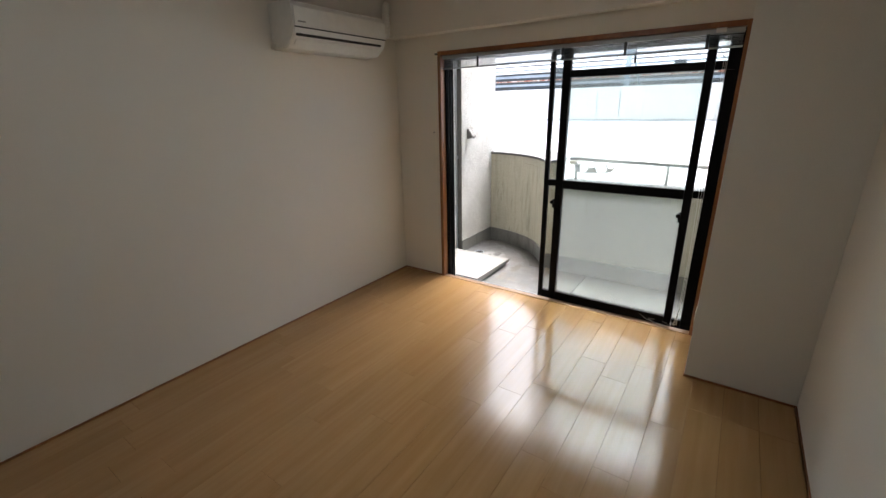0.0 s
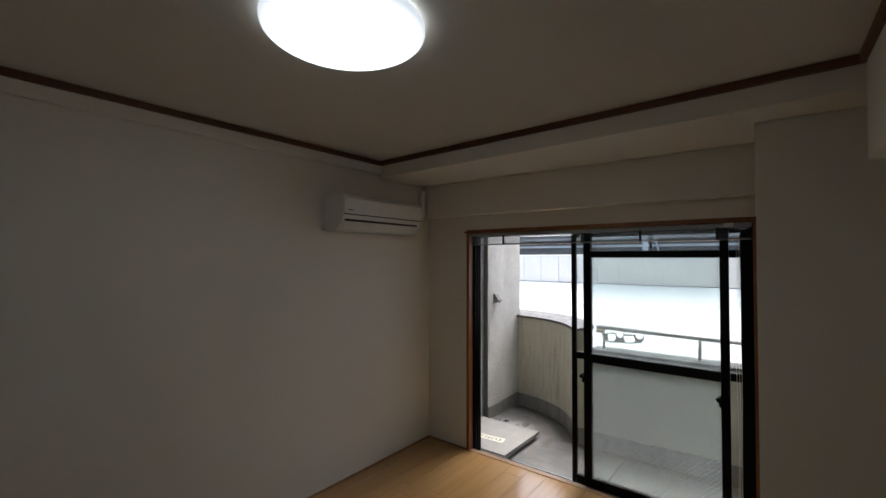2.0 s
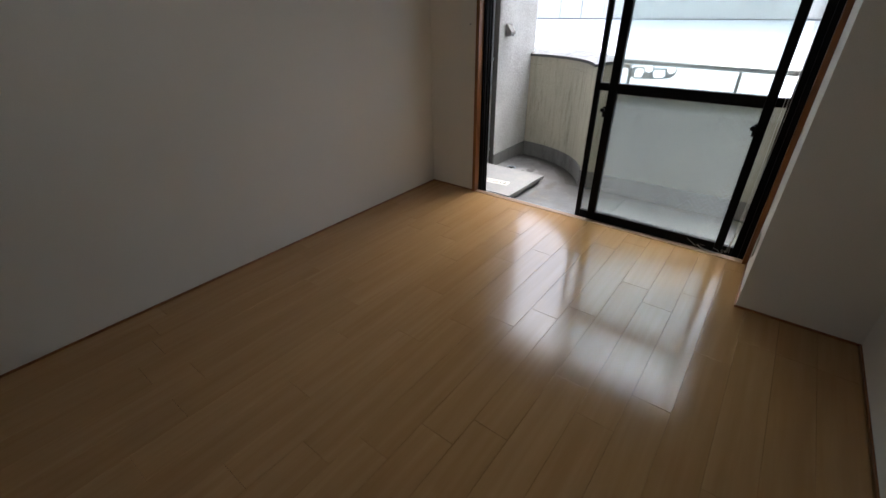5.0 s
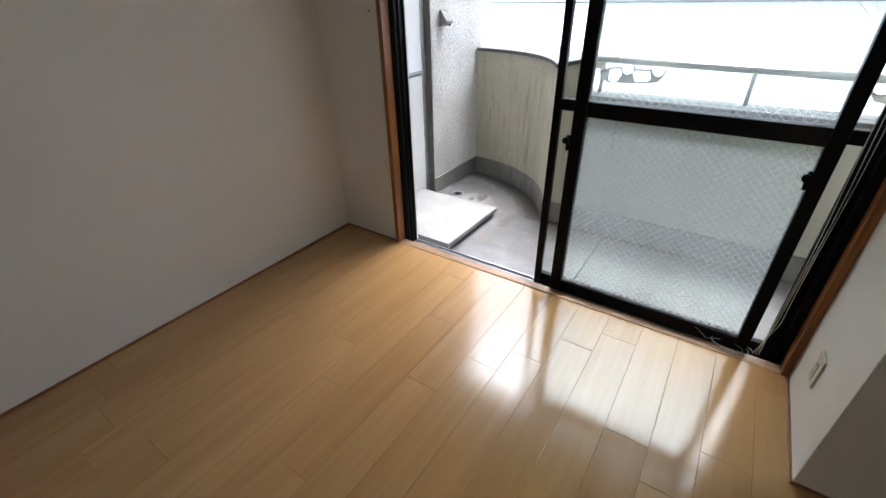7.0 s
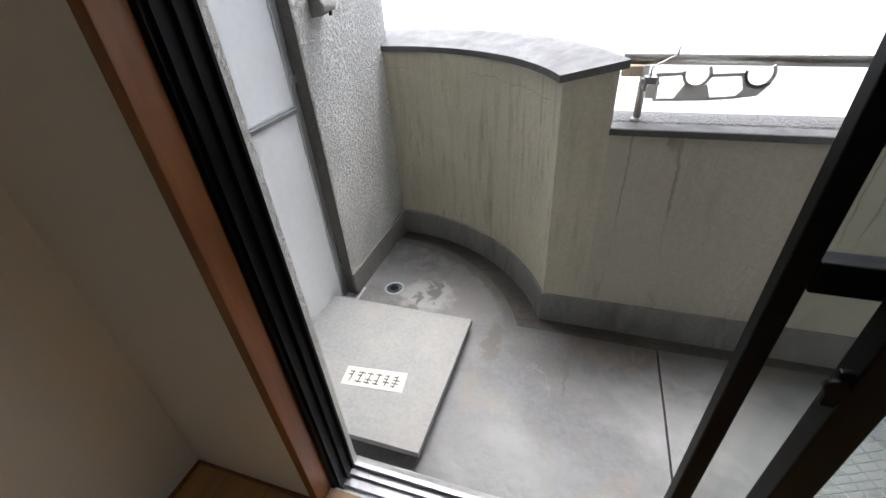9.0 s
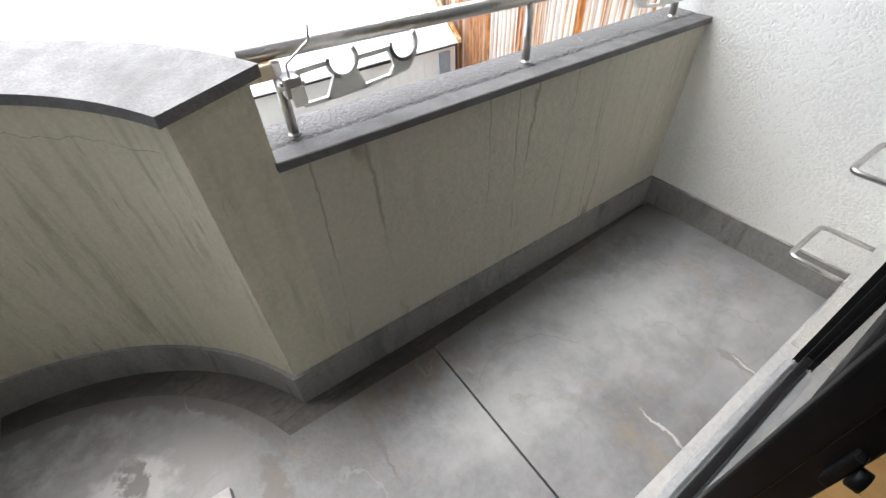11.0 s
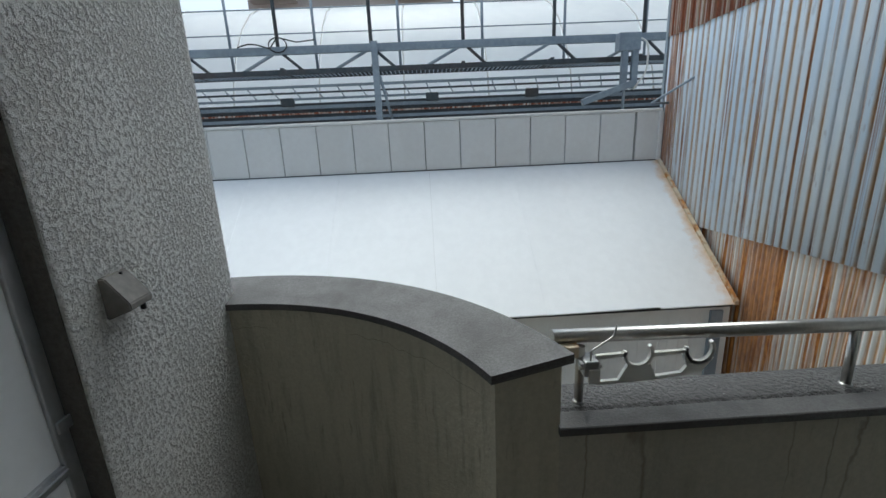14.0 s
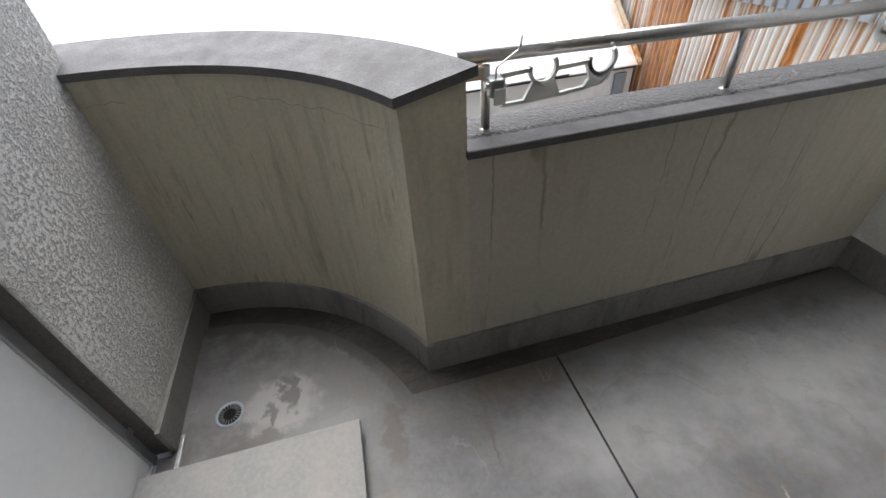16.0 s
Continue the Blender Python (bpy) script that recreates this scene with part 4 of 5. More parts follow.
def air_conditioner():
    y0, y1, d = -1.205, -0.385, 0.235
    ac = thing("air_conditioner", (0.0, (y0 + y1) / 2, 1.87), "white wall-mounted air conditioner with dark louvre slot", "air conditioner")
    prof = [(0.0, 2.13), (0.19, 2.13), (0.222, 2.118), (d, 2.09), (d, 1.985), (0.228, 1.955), (0.215, 1.93), (0.16, 1.885), (0.14, 1.872), (0.0, 1.868)]
    bm = bmesh.new()
    a = [bm.verts.new((x, y0, z)) for x, z in prof]
    b = [bm.verts.new((x, y1, z)) for x, z in prof]
    bm.faces.new(a[::-1])
    bm.faces.new(b)
    for i in range(len(a)):
        j = (i + 1) % len(a)
        bm.faces.new((a[i], a[j], b[j], b[i]))
    bmesh.ops.recalc_face_normals(bm, faces=bm.faces[:])
    bmesh.ops.bevel(bm, geom=[e for e in bm.edges if abs(e.verts[0].co.y - e.verts[1].co.y) < 1e-6], offset=0.006, segments=2, affect="EDGES")
    body = part("body", bm, M_PLASTIC, ac)
    part("front_panel", box(d - 0.002, d + 0.006, y0 + 0.006, y1 - 0.006, 1.99, 2.095, 0.003), M_PLASTIC, ac)
    part("seam", box(d - 0.004, d + 0.002, y0 + 0.006, y1 - 0.006, 1.979, 1.986), M_DARK, ac)
    bm = box(-0.006, 0.006, y0 + 0.02, y1 - 0.05, -0.008, 0.008)
    bmesh.ops.rotate(bm, verts=bm.verts[:], matrix=Matrix.Rotation(radians(-35), 3, "Y"))
    bmesh.ops.translate(bm, verts=bm.verts[:], vec=(0.221, 0, 1.944))
    part("louvre_slot", bm, M_DARK, ac, "dark air outlet slot")
    bm = box(-0.003, 0.003, y0 + 0.03, y1 - 0.06, -0.020, 0.020, 0.002)
    bmesh.ops.rotate(bm, verts=bm.verts[:], matrix=Matrix.Rotation(radians(48), 3, "Y"))
    bmesh.ops.translate(bm, verts=bm.verts[:], vec=(0.192, 0, 1.905))
    part("louvre", bm, M_PLASTIC, ac)
    bm = box(d + 0.004, d + 0.0075, y0 + 0.03, y0 + 0.085, 2.008, 2.016)
    part("badge", bm, M_GREYPLASTIC, ac)
    bm = bmesh.new()
    for k in range(14):
        y = y0 + 0.05 + k * 0.055
        add_box(bm, 0.04, 0.18, y, y + 0.035, 2.1295, 2.133)
    part("intake_grille", bm, M_GREYPLASTIC, ac)
    bm = tube(rounded([(0.06, y1 - 0.01, 2.05), (0.06, -0.17, 2.05), (0.06, -0.17, 2.24), (0.02, -0.112, 2.28)], 0.04), 0.028, 12)
    part("pipe_sleeve", bm, M_PLASTIC, ac)
    part("wall_bracket", box(0.0, 0.04, y0 - 0.012, y0 + 0.01, 1.872, 1.9, 0.002), M_PLASTIC, ac)


def ceiling_lamp():
    lamp = thing("ceiling_light", (LAMP[0], LAMP[1], TOP), "round white ceiling light, switched on", "ceiling lamp")
    part("base", lathe([(0.19, TOP - 0.03), (0.2, TOP)], LAMP, 40), M_PLASTIC, lamp)
    prof = [(0.270 * math.cos(a), TOP - 0.03 - 0.062 * math.sin(a)) for a in [radians(k * 9) for k in range(0, 10)]]
    prof[-1] = (0.02, prof[-1][1])
    part("diffuser", lathe([(0.262, TOP - 0.012), (0.270, TOP - 0.02)] + prof, LAMP, 56), M_LAMP, lamp, "glowing white dome diffuser")


def venetian_blind():
    b = thing("venetian_blind", (1.46, 0.045, 1.79), "grey venetian blind drawn up under the door head", "blind")
    x0, x1 = OPEN_L + 0.034, OPEN_R - 0.034
    part("head_rail", box(x0, x1, 0.008, 0.038, 1.862, 1.888, 0.002), M_SLAT, b)
    rng = random.Random(3)
    for k in range(9):
        z = 1.853 - k * 0.0058
        bm = bmesh.new()
        n = 12
        rows = []
        for i in range(n + 1):
            x = x0 + 0.004 + (x1 - x0 - 0.008) * i / n
            sag = 0.0022 * k * (0.5 - abs((i / n * 3) % 1 - 0.5)) + rng.uniform(-0.0006, 0.0006)
            rows.append([bm.verts.new((x, y, z - sag + dz)) for y, dz in ((0.009, 0.0), (0.023, 0.0022), (0.037, 0.0))])
        for p, q in zip(rows, rows[1:]):
            for j in range(2):
                bm.faces.new((p[j], p[j + 1], q[j + 1], q[j]))
        bmesh.ops.solidify(bm, geom=bm.faces[:], thickness=0.0006)
        part("slat", bm, M_SLAT, b)
    part("bottom_rail", box(x0, x1, 0.014, 0.032, 1.788, 1.798, 0.002), M_SLAT, b)
    for x in (0.80, 1.46, 1.86, 2.30):
        part("ladder_tape", box(x - 0.008, x + 0.008, 0.004, 0.0075, 1.79, 1.865), M_DARK, b)
    part("tilter", box(2.335, 2.385, -0.004, 0.007, 1.868, 1.893, 0.002), M_PLASTIC, b)
    part("bracket", box(OPEN_L - 0.014, OPEN_L + 0.004, -0.026, -0.011, 1.896, 1.908, 0.002), M_DARK, b)
    rng = random.Random(8)
    for i, x in enumerate((2.392, 2.402, 2.412)):
        pts = [(x, 0.022, 1.865)]
        for k in range(1, 12):
            pts.append((x + 0.004 * math.sin(k * 0.9 + i), 0.022 + 0.003 * math.cos(k + i), 1.865 - 1.8 * k / 12))
        pts.append((x - 0.02 * i, 0.03, 0.03))
        part("lift_cord", tube(pts, 0.0014, 5), M_CORD, b)
    return b


def cord_coil():
    """The slack cords lying in loops on the sill."""
    pts = []
    for k in range(44):
        a = k * 0.33
        r = 0.05 + 0.018 * math.sin(k * 0.21)
        pts.append((2.31 + 1.3 * r * math.cos(a) - 0.001 * k, 0.045 + 0.5 * r * math.sin(a), 0.010 + 0.016 * abs(math.sin(a * 0.5 + 0.4))))
    pts += [(2.20, 0.05, 0.012), (2.14, 0.06, 0.05), (2.10, 0.075, 0.012)]
    solid("coiled_cord", tube(pts, 0.0013, 5), M_CORD, "slack blind cord lying in loops on the sill", "cord", (2.31, 0.045, 0.006))


def wall_outlet():
    y, z = -0.235, 0.245
    o = thing("wall_outlet", (OPEN_R, y, z), "ivory plastic wall socket on the pillar side", "socket")
    part("plate", box(OPEN_R - 0.008, OPEN_R, y - 0.036, y + 0.036, z - 0.06, z + 0.06, 0.003), M_OUTLET, o)
    part("insert", box(OPEN_R - 0.0105, OPEN_R - 0.008, y - 0.012, y + 0.012, z - 0.034, z + 0.034, 0.001), M_OUTLET, o)
    for dz in (-0.018, 0.018):
        for dy in (-0.0063, 0.0063):
            part("slot", box(OPEN_R - 0.0112, OPEN_R - 0.0104, y + dy - 0.001, y + dy + 0.001, z + dz - 0.004, z + dz + 0.004), M_DARK, o)


air_conditioner()
ceiling_lamp()
venetian_blind()
cord_coil()
wall_outlet()
bm = lathe([(0.003, 0), (0.003, 0.012)], (0, 0), 10)
bmesh.ops.rotate(bm, verts=bm.verts[:], matrix=Matrix.Rotation(radians(90), 3, "X"))
bmesh.ops.translate(bm, verts=bm.verts[:], vec=(0.385, 0.0, 1.30))
solid("wall_screw", bm, M_DARK, "small dark screw standing out of the wallpaper", "screw", (0.385, 0.0, 1.30))


# ---- balcony: things ----
def handrail():
    h = thing("handrail", (2.07, 1.23, 0.78), "brushed stainless tube handrail on short posts", "handrail")
    part("rail", tube([(1.165, 1.262, 0.985), (2.07, 1.243, 0.975), (3.008, 1.232, 0.965)], 0.021, 20), M_STEEL, h)
    for x, y in ((1.239, 1.231), (2.058, 1.231), (2.887, 1.229)):
        part("post", tube([(x, y, 0.765), (x, y + 0.003, 0.965)], 0.0135, 14), M_STEEL, h)
        part("flange", lathe([(0.017, 0.776), (0.017, 0.787), (0.014, 0.790)], (x, y), 16), M_STEEL, h)
    part("rusty_joint", box(1.162, 1.235, 1.222, 1.262, 0.930, 0.968, 0.006), M_RUSTTRIM, h, "rust-stained joint under the rail")


def pole_holder(x, y, z, flip, name_label):
    """A folded laundry-pole arm: clamp, two bars and two open hooks, all flat plate."""
    h = thing("laundry_pole_holder", (x, y, z), name_label, "pole holder", "laundry pole holders on the handrail")
    t = 0.006
    def plate(outline, nm):
        part(nm, prism([(x + flip * u, z + v) for u, v in outline], "y", y - t, y + t), M_PLASTIC, h)
    def ring(cu, cv, r0, r1, a0, a1, n=14):
        p = [(cu + r0 * math.cos(radians(a0 + (a1 - a0) * k / n)), cv + r0 * math.sin(radians(a0 + (a1 - a0) * k / n))) for k in range(n + 1)]
        q = [(cu + r1 * math.cos(radians(a0 + (a1 - a0) * k / n)), cv + r1 * math.sin(radians(a0 + (a1 - a0) * k / n))) for k in range(n + 1)]
        return p + q[::-1]
    part("clamp", box(x - 0.022, x + 0.022, y - 0.020, y + 0.036, z - 0.016, z + 0.034, 0.006), M_ALU, h)
    part("clamp_lug", box(x - 0.030, x - 0.020, y - 0.014, y + 0.014, z + 0.006, z + 0.026, 0.003), M_ALU, h)
    part("clamp_lip", box(x - 0.010, x + 0.024, y - 0.024, y - 0.016, z - 0.036, z + 0.010, 0.003), M_PLASTIC, h)
    part("bolt", tube([(x - 0.035 * flip, y - 0.01, z + 0.012), (x + 0.03 * flip, y - 0.01, z + 0.012)], 0.006, 8), M_STEEL, h)
    plate([(0.016, 0.030), (0.100, 0.036), (0.104, 0.047), (0.016, 0.043)], "upper_bar")
    plate([(0.018, -0.050), (0.092, -0.048), (0.092, -0.038), (0.030, -0.040), (0.026, 0.030), (0.018, 0.030)], "lower_bar")
    plate([(0.078, -0.048), (0.196, -0.044), (0.174, 0.008), (0.138, -0.004), (0.110, 0.012), (0.104, 0.0)], "web")
    plate(ring(0.138, 0.040, 0.034, 0.044, 165, 398), "hook")
    plate([(0.176, 0.030), (0.276, 0.034), (0.278, 0.045), (0.178, 0.042)], "upper_bar")
    plate([(0.186, -0.044), (0.268, -0.036), (0.268, -0.026), (0.182, -0.034)], "lower_bar")
    plate([(0.258, -0.037), (0.325, -0.026), (0.356, 0.016), (0.338, 0.012), (0.315, 0.002), (0.290, 0.012), (0.280, 0.036), (0.266, 0.034), (0.280, -0.006)], "web")
    plate(ring(0.315, 0.042, 0.034, 0.044, 165, 398), "hook")
    return h


def rail_hook():
    solid("wire_hook", tube(rounded([(1.255, 1.195, 0.93), (1.255, 1.195, 0.968), (1.325, 1.21, 1.002), (1.33, 1.21, 1.035)], 0.008), 0.003, 8), M_STEEL, "bent wire hook hung by the handrail", "hook", (1.255, 1.195, 0.93))


def ladder_rung(z):
    r = thing("ladder_rung", (2.795, 0.195, z), "stainless U-shaped climbing rung set in the stucco wall", "rung", "climbing rungs up the wall")
    part("bar", tube(rounded([(2.66, 0.196, z), (2.66, 0.375, z), (2.93, 0.375, z), (2.93, 0.196, z)], 0.03), 0.0095, 12), M_STEEL, r)
    for x in (2.66, 2.93):
        bm = lathe([(0.017, 0), (0.015, 0.006)], (0, 0), 14)
        bmesh.ops.rotate(bm, verts=bm.verts[:], matrix=Matrix.Rotation(radians(-90), 3, "X"))
        bmesh.ops.translate(bm, verts=bm.verts[:], vec=(x, 0.1955, z))
        part("escutcheon", bm, M_STEEL, r)
    return r


def partition():
    p = thing("balcony_partition", (-0.068, 0.64, DECK), "pale board partition in an aluminium frame", "partition")
    x0, x1 = -0.084, -0.052
    part("post", box(x0, x1, 1.008, 1.045, DECK - 0.005, 2.6, 0.003), M_ALU, p)
    part("post", box(x0, x1, 0.197, 0.230, DECK - 0.005, 2.6, 0.003), M_ALU, p)
    for z in (-0.14, 0.860, 1.86):
        part("cross_rail", box(x0 + 0.002, x1 + 0.002, 0.230, 1.008, z - 0.028, z + 0.004, 0.003), M_ALU, p)
        part("cross_rail_lip", box(x1, x1 + 0.008, 0.230, 1.008, z - 0.014, z - 0.008), M_ALU, p)
    for z0, z1 in ((-0.136, 0.832), (0.864, 1.832), (1.864, 2.6)):
        part("board", box(x0 + 0.012, x1 - 0.010, 0.230, 1.008, z0, z1), M_PARTITION, p)
    for z in (0.94, 0.02, 1.9):
        part("clip", box(x1, x1 + 0.006, 1.014, 1.052, z, z + 0.03, 0.002), M_ALU, p)


def hatch():
    h = thing("floor_hatch", (0.31, 0.59, DECK), "pale square escape hatch cover with yellowed sticker", "hatch")
    part("base", box(-0.045, 0.640, 0.285, 0.920, DECK - 0.004, DECK + 0.036), M_GREYPLASTIC, h)
    part("cover", prism([(-0.058, 0.265), (0.660, 0.265), (0.673, 0.942), (-0.058, 0.942)], "z", DECK + 0.038, -0.087), M_HATCH, h)
    st = part("sticker", prism([(0.250, 0.455), (0.510, 0.478), (0.498, 0.572), (0.238, 0.545)], "z", -0.087, -0.0855), M_STICKER, h, "yellowed paper sticker with faded print")
    bm = bmesh.new()
    rng = random.Random(2)
    for k in range(6):
        u = 0.262 + 0.038 * k
        for j in range(4):
            dv = 0.09 * (u - 0.25)
            v = 0.474 + 0.015 * j + dv
            if rng.random() < 0.85:
                add_box(bm, u, u + rng.choice((0.018, 0.026, 0.03)), v, v + 0.006, -0.0855, -0.0848)
        add_box(bm, u + 0.012, u + 0.017, 0.472 + 0.09 * (u - 0.25), 0.530 + 0.09 * (u - 0.25), -0.0855, -0.0847)
    part("faded_print", bm, M_INK, st)


def drain():
    c = (0.183, 1.142)
    d = thing("floor_drain", (c[0], c[1], DECK), "round chrome floor drain with radial slots", "drain")
    ring = bmesh.new()
    lathe([(0.050, DECK - 0.004), (0.054, DECK + 0.001), (0.050, DECK + 0.004), (0.044, DECK + 0.003), (0.043, DECK - 0.004)], c, 40, ring)
    part("rim", ring, M_GALV, d, "dull grey drain rim")
    # no hole is cut: a flat black disc paints the opening's darkness
    part("hole_disc", lathe([(0.041, DECK - 0.003), (0.041, DECK + 0.0005)], c, 32), M_HOLE_SHADE, d, "black disc painted as the shaded drain opening")
    part("hub", lathe([(0.024, DECK), (0.024, DECK + 0.003), (0.020, DECK + 0.0036)], c, 24), M_BLACK, d)
    for k in range(20):
        a = k * math.tau / 20
        bm = box(0.022, 0.042, -0.0011, 0.0011, 0.0006, 0.003)
        bmesh.ops.rotate(bm, verts=bm.verts[:], matrix=Matrix.Rotation(a, 3, "Z"))
        bmesh.ops.translate(bm, verts=bm.verts[:], vec=(c[0], c[1], DECK))
        part("spoke", bm, M_GREYPLASTIC, d)


def vent_hood():
    M_HOOD = surface("weathered_hood_plastic", (0.22, 0.205, 0.185), (0.17, 0.16, 0.145), 0.55, fine=(50, 50, 50), coarse=(14, 14, 14), stain=(0.10, 0.09, 0.075), amount=0.6)
    v = thing("vent_hood", (0.0, 1.25, 1.2), "small grey wedge-shaped hood on the stucco column", "vent hood")
    bm = prism([(0.0, 1.262), (0.018, 1.260), (0.066, 1.192), (0.066, 1.174), (0.0, 1.150)], "y", 1.168, 1.256)
    bmesh.ops.bevel(bm, geom=bm.edges[:], offset=0.003, segments=2, affect="EDGES")
    part("hood", bm, M_HOOD, v)
    part("screw", lathe([(0.004, 1.256), (0.0035, 1.262)], (0.02, 1.225), 10), M_DARK, v)
    part("spout", tube([(0.046, 1.240, 1.176), (0.046, 1.240, 1.152)], 0.007, 10), M_DARK, v)


handrail()
pole_holder(1.258, 1.207, 0.905, 1, "white folding laundry pole holder clamped to the handrail post")
pole_holder(2.905, 1.205, 0.895, -1, "white folding laundry pole holder beside the stucco side wall")
rail_hook()
for z in (0.18, 0.545, 0.895, 1.23, 1.58, 1.93):
    ladder_rung(z)
partition()
hatch()
drain()
vent_hood()
bm = box(0.020, 0.034, 0.93, 1.10, DECK, DECK + 0.012, 0.002)
solid("metal_strip", bm, M_ALU, "loose thin metal strip lying by the drain", "strip", (0.027, 1.01, DECK))


# ---- the neighbours ----
structure("ground", box(-400, 400, -400, 600, -3.8, -3.5), M_GROUND, "grey yard concrete far below")
EAVE_Y, EAVE_Z, RIDGE_Y, RIDGE_Z, FASCIA_TOP = 3.24, 0.165, 4.59, 1.230, 1.750
WEST_END = -9.0


def neighbour_roof():
    h = thing("neighbour_house", (0, EAVE_Y, -3.5), "low building with white sloping sheet roof and panelled upstand", "building")
    slope = (RIDGE_Z - EAVE_Z) / (RIDGE_Y - EAVE_Y)
    part("wall", box(WEST_END, 3.20, EAVE_Y + 0.16, RIDGE_Y + 0.4, -3.5, -0.02), M_SIDING, h)
    roof = part("roof", prism([(EAVE_Y + 0.04, EAVE_Z + 0.011), (RIDGE_Y, RIDGE_Z - 0.02), (RIDGE_Y, RIDGE_Z - 0.10), (EAVE_Y + 0.04, EAVE_Z - 0.06)], "x", WEST_END, 3.262), M_SIDING, h, "pale eave boards")
    # lapped roof sheets, each lifted a little over the next
    edges = [3.262, 2.645, 1.725, 0.855, -0.07, -0.99, -1.91, -2.83, -3.75, -4.67, -5.59, -6.51, -7.43, -8.35, WEST_END]
    for i, (b, a) in enumerate(zip(edges, edges[1:])):
        bm = bmesh.new()
        pts = []
        for xx, lift in ((a, 0.0), (b - 0.0012, 1.0)):
            pts.append([bm.verts.new((xx, y, z + d + lift * up)) for d in (0.0, -0.009) for y, z, up in ((EAVE_Y - 0.015, EAVE_Z - 0.0117, 0.013 if i == 1 else 0.0018), (RIDGE_Y, RIDGE_Z, 0.001))])
        p, q = pts
        for f in ((p[0], q[0], q[1], p[1]), (p[2], p[3], q[3], q[2]), (p[0], p[2], q[2], q[0]), (p[1], q[1], q[3], p[3]), (p[0], p[1], p[3], p[2]), (q[0], q[2], q[3], q[1])):
            bm.faces.new(f)
        bmesh.ops.recalc_face_normals(bm, faces=bm.faces[:])
        part("roof_sheet", bm, M_WHITEROOF if i else M_WHITEROOF_STAINED, roof)
    # black strip stands in for the shade beneath the roof sheets' lip
    part("eave_shade_strip", box(WEST_END, 3.262, EAVE_Y + 0.016, EAVE_Y + 0.04, EAVE_Z - 0.045, EAVE_Z - 0.014), M_DARK, h)
    part("eave_board", box(WEST_END, 3.255, EAVE_Y + 0.030, EAVE_Y + 0.06, -1.2, EAVE_Z - 0.046), M_FASCIA, h, "pale panelled board under the eave")
    x = 3.1
    while x > -2.0:
        part("board_rib", box(x - 0.003, x + 0.003, EAVE_Y + 0.0265, EAVE_Y + 0.030, -1.2, EAVE_Z - 0.12), M_FASCIA, h)
        x -= 0.085
    part("corner_post", box(3.08, 3.18, EAVE_Y + 0.0, EAVE_Y + 0.024, -2.0, EAVE_Z - 0.07), M_GALV, h, "grey steel corner post")
    part("side_flashing", prism([(EAVE_Y - 0.02, EAVE_Z - 0.02), (RIDGE_Y, RIDGE_Z + 0.0), (RIDGE_Y, RIDGE_Z + 0.030), (EAVE_Y - 0.02, EAVE_Z + 0.012)], "x", 3.250, 3.285), M_RUSTTRIM, h, "rusted flashing along the roof edge")
    up = part("upstand", box(WEST_END, 3.28, RIDGE_Y + 0.03, RIDGE_Y + 0.4, 0.9, FASCIA_TOP - 0.04), M_SIDING, h)
    part("coping", box(WEST_END, 3.275, RIDGE_Y - 0.012, RIDGE_Y + 0.42, FASCIA_TOP - 0.032, FASCIA_TOP, 0.006), M_FASCIA, h)
    bm = box(0, 0.354, 0, 0.03, 0, FASCIA_TOP - 0.034 - RIDGE_Z, 0.004)
    me = mesh_of("fascia_panel", bm, M_FASCIA)
    x = 2.638
    while x > WEST_END:
        ob = new("fascia_panel", me)
        ob.parent = up
        ob.location = Vector((x, RIDGE_Y, RIDGE_Z)) - Vector(h.location)
        x -= 0.362
    part("end_panel", box(3.017, 3.24, RIDGE_Y, RIDGE_Y + 0.03, RIDGE_Z, FASCIA_TOP - 0.034), M_FASCIA, h)
    part("flat_roof", box(WEST_END, 8.0, RIDGE_Y + 0.4, 10.2, -3.5, 1.45), M_SIDING, h)
    part("end_panel", box(3.243, 3.276, RIDGE_Y - 0.03, RIDGE_Y + 0.03, RIDGE_Z, FASCIA_TOP - 0.034), M_FASCIA, h)
    part("drip_line", box(WEST_END, 3.235, RIDGE_Y - 0.012, RIDGE_Y - 0.001, RIDGE_Z - 0.004, RIDGE_Z + 0.005), M_DARKSTEEL, h)


def corrugated(y0, y1, z0a, z0b, z1, x, pitch, depth, steps=6, flat=0.0):
    """A sheet of ribbed iron in the plane x, from y0 to y1; its foot slopes from z0a to z0b."""
    bm = bmesh.new()
    n = max(2, int((y1 - y0) / pitch * steps))
    prev = None
    for i in range(n + 1):
        y = y0 + (y1 - y0) * i / n
        ph = (y / pitch) % 1.0
        if flat:
            d = depth * max(0.0, min(1.0, abs(ph - 0.5) / (0.5 - flat / 2)))
        else:
            d = depth * (0.5 + 0.5 * math.cos(ph * math.tau))
        zb = z0a + (z0b - z0a) * i / n
        cur = [bm.verts.new((x - d, y, zb)), bm.verts.new((x - d, y, z1)), bm.verts.new((x - d + 0.003, y, zb))]
        if prev:
            f = bm.faces.new((prev[0], cur[0], cur[1], prev[1]))
            f.smooth = True
            bm.faces.new((prev[0], prev[2], cur[2], cur[0]))
        prev = cur
    return bm


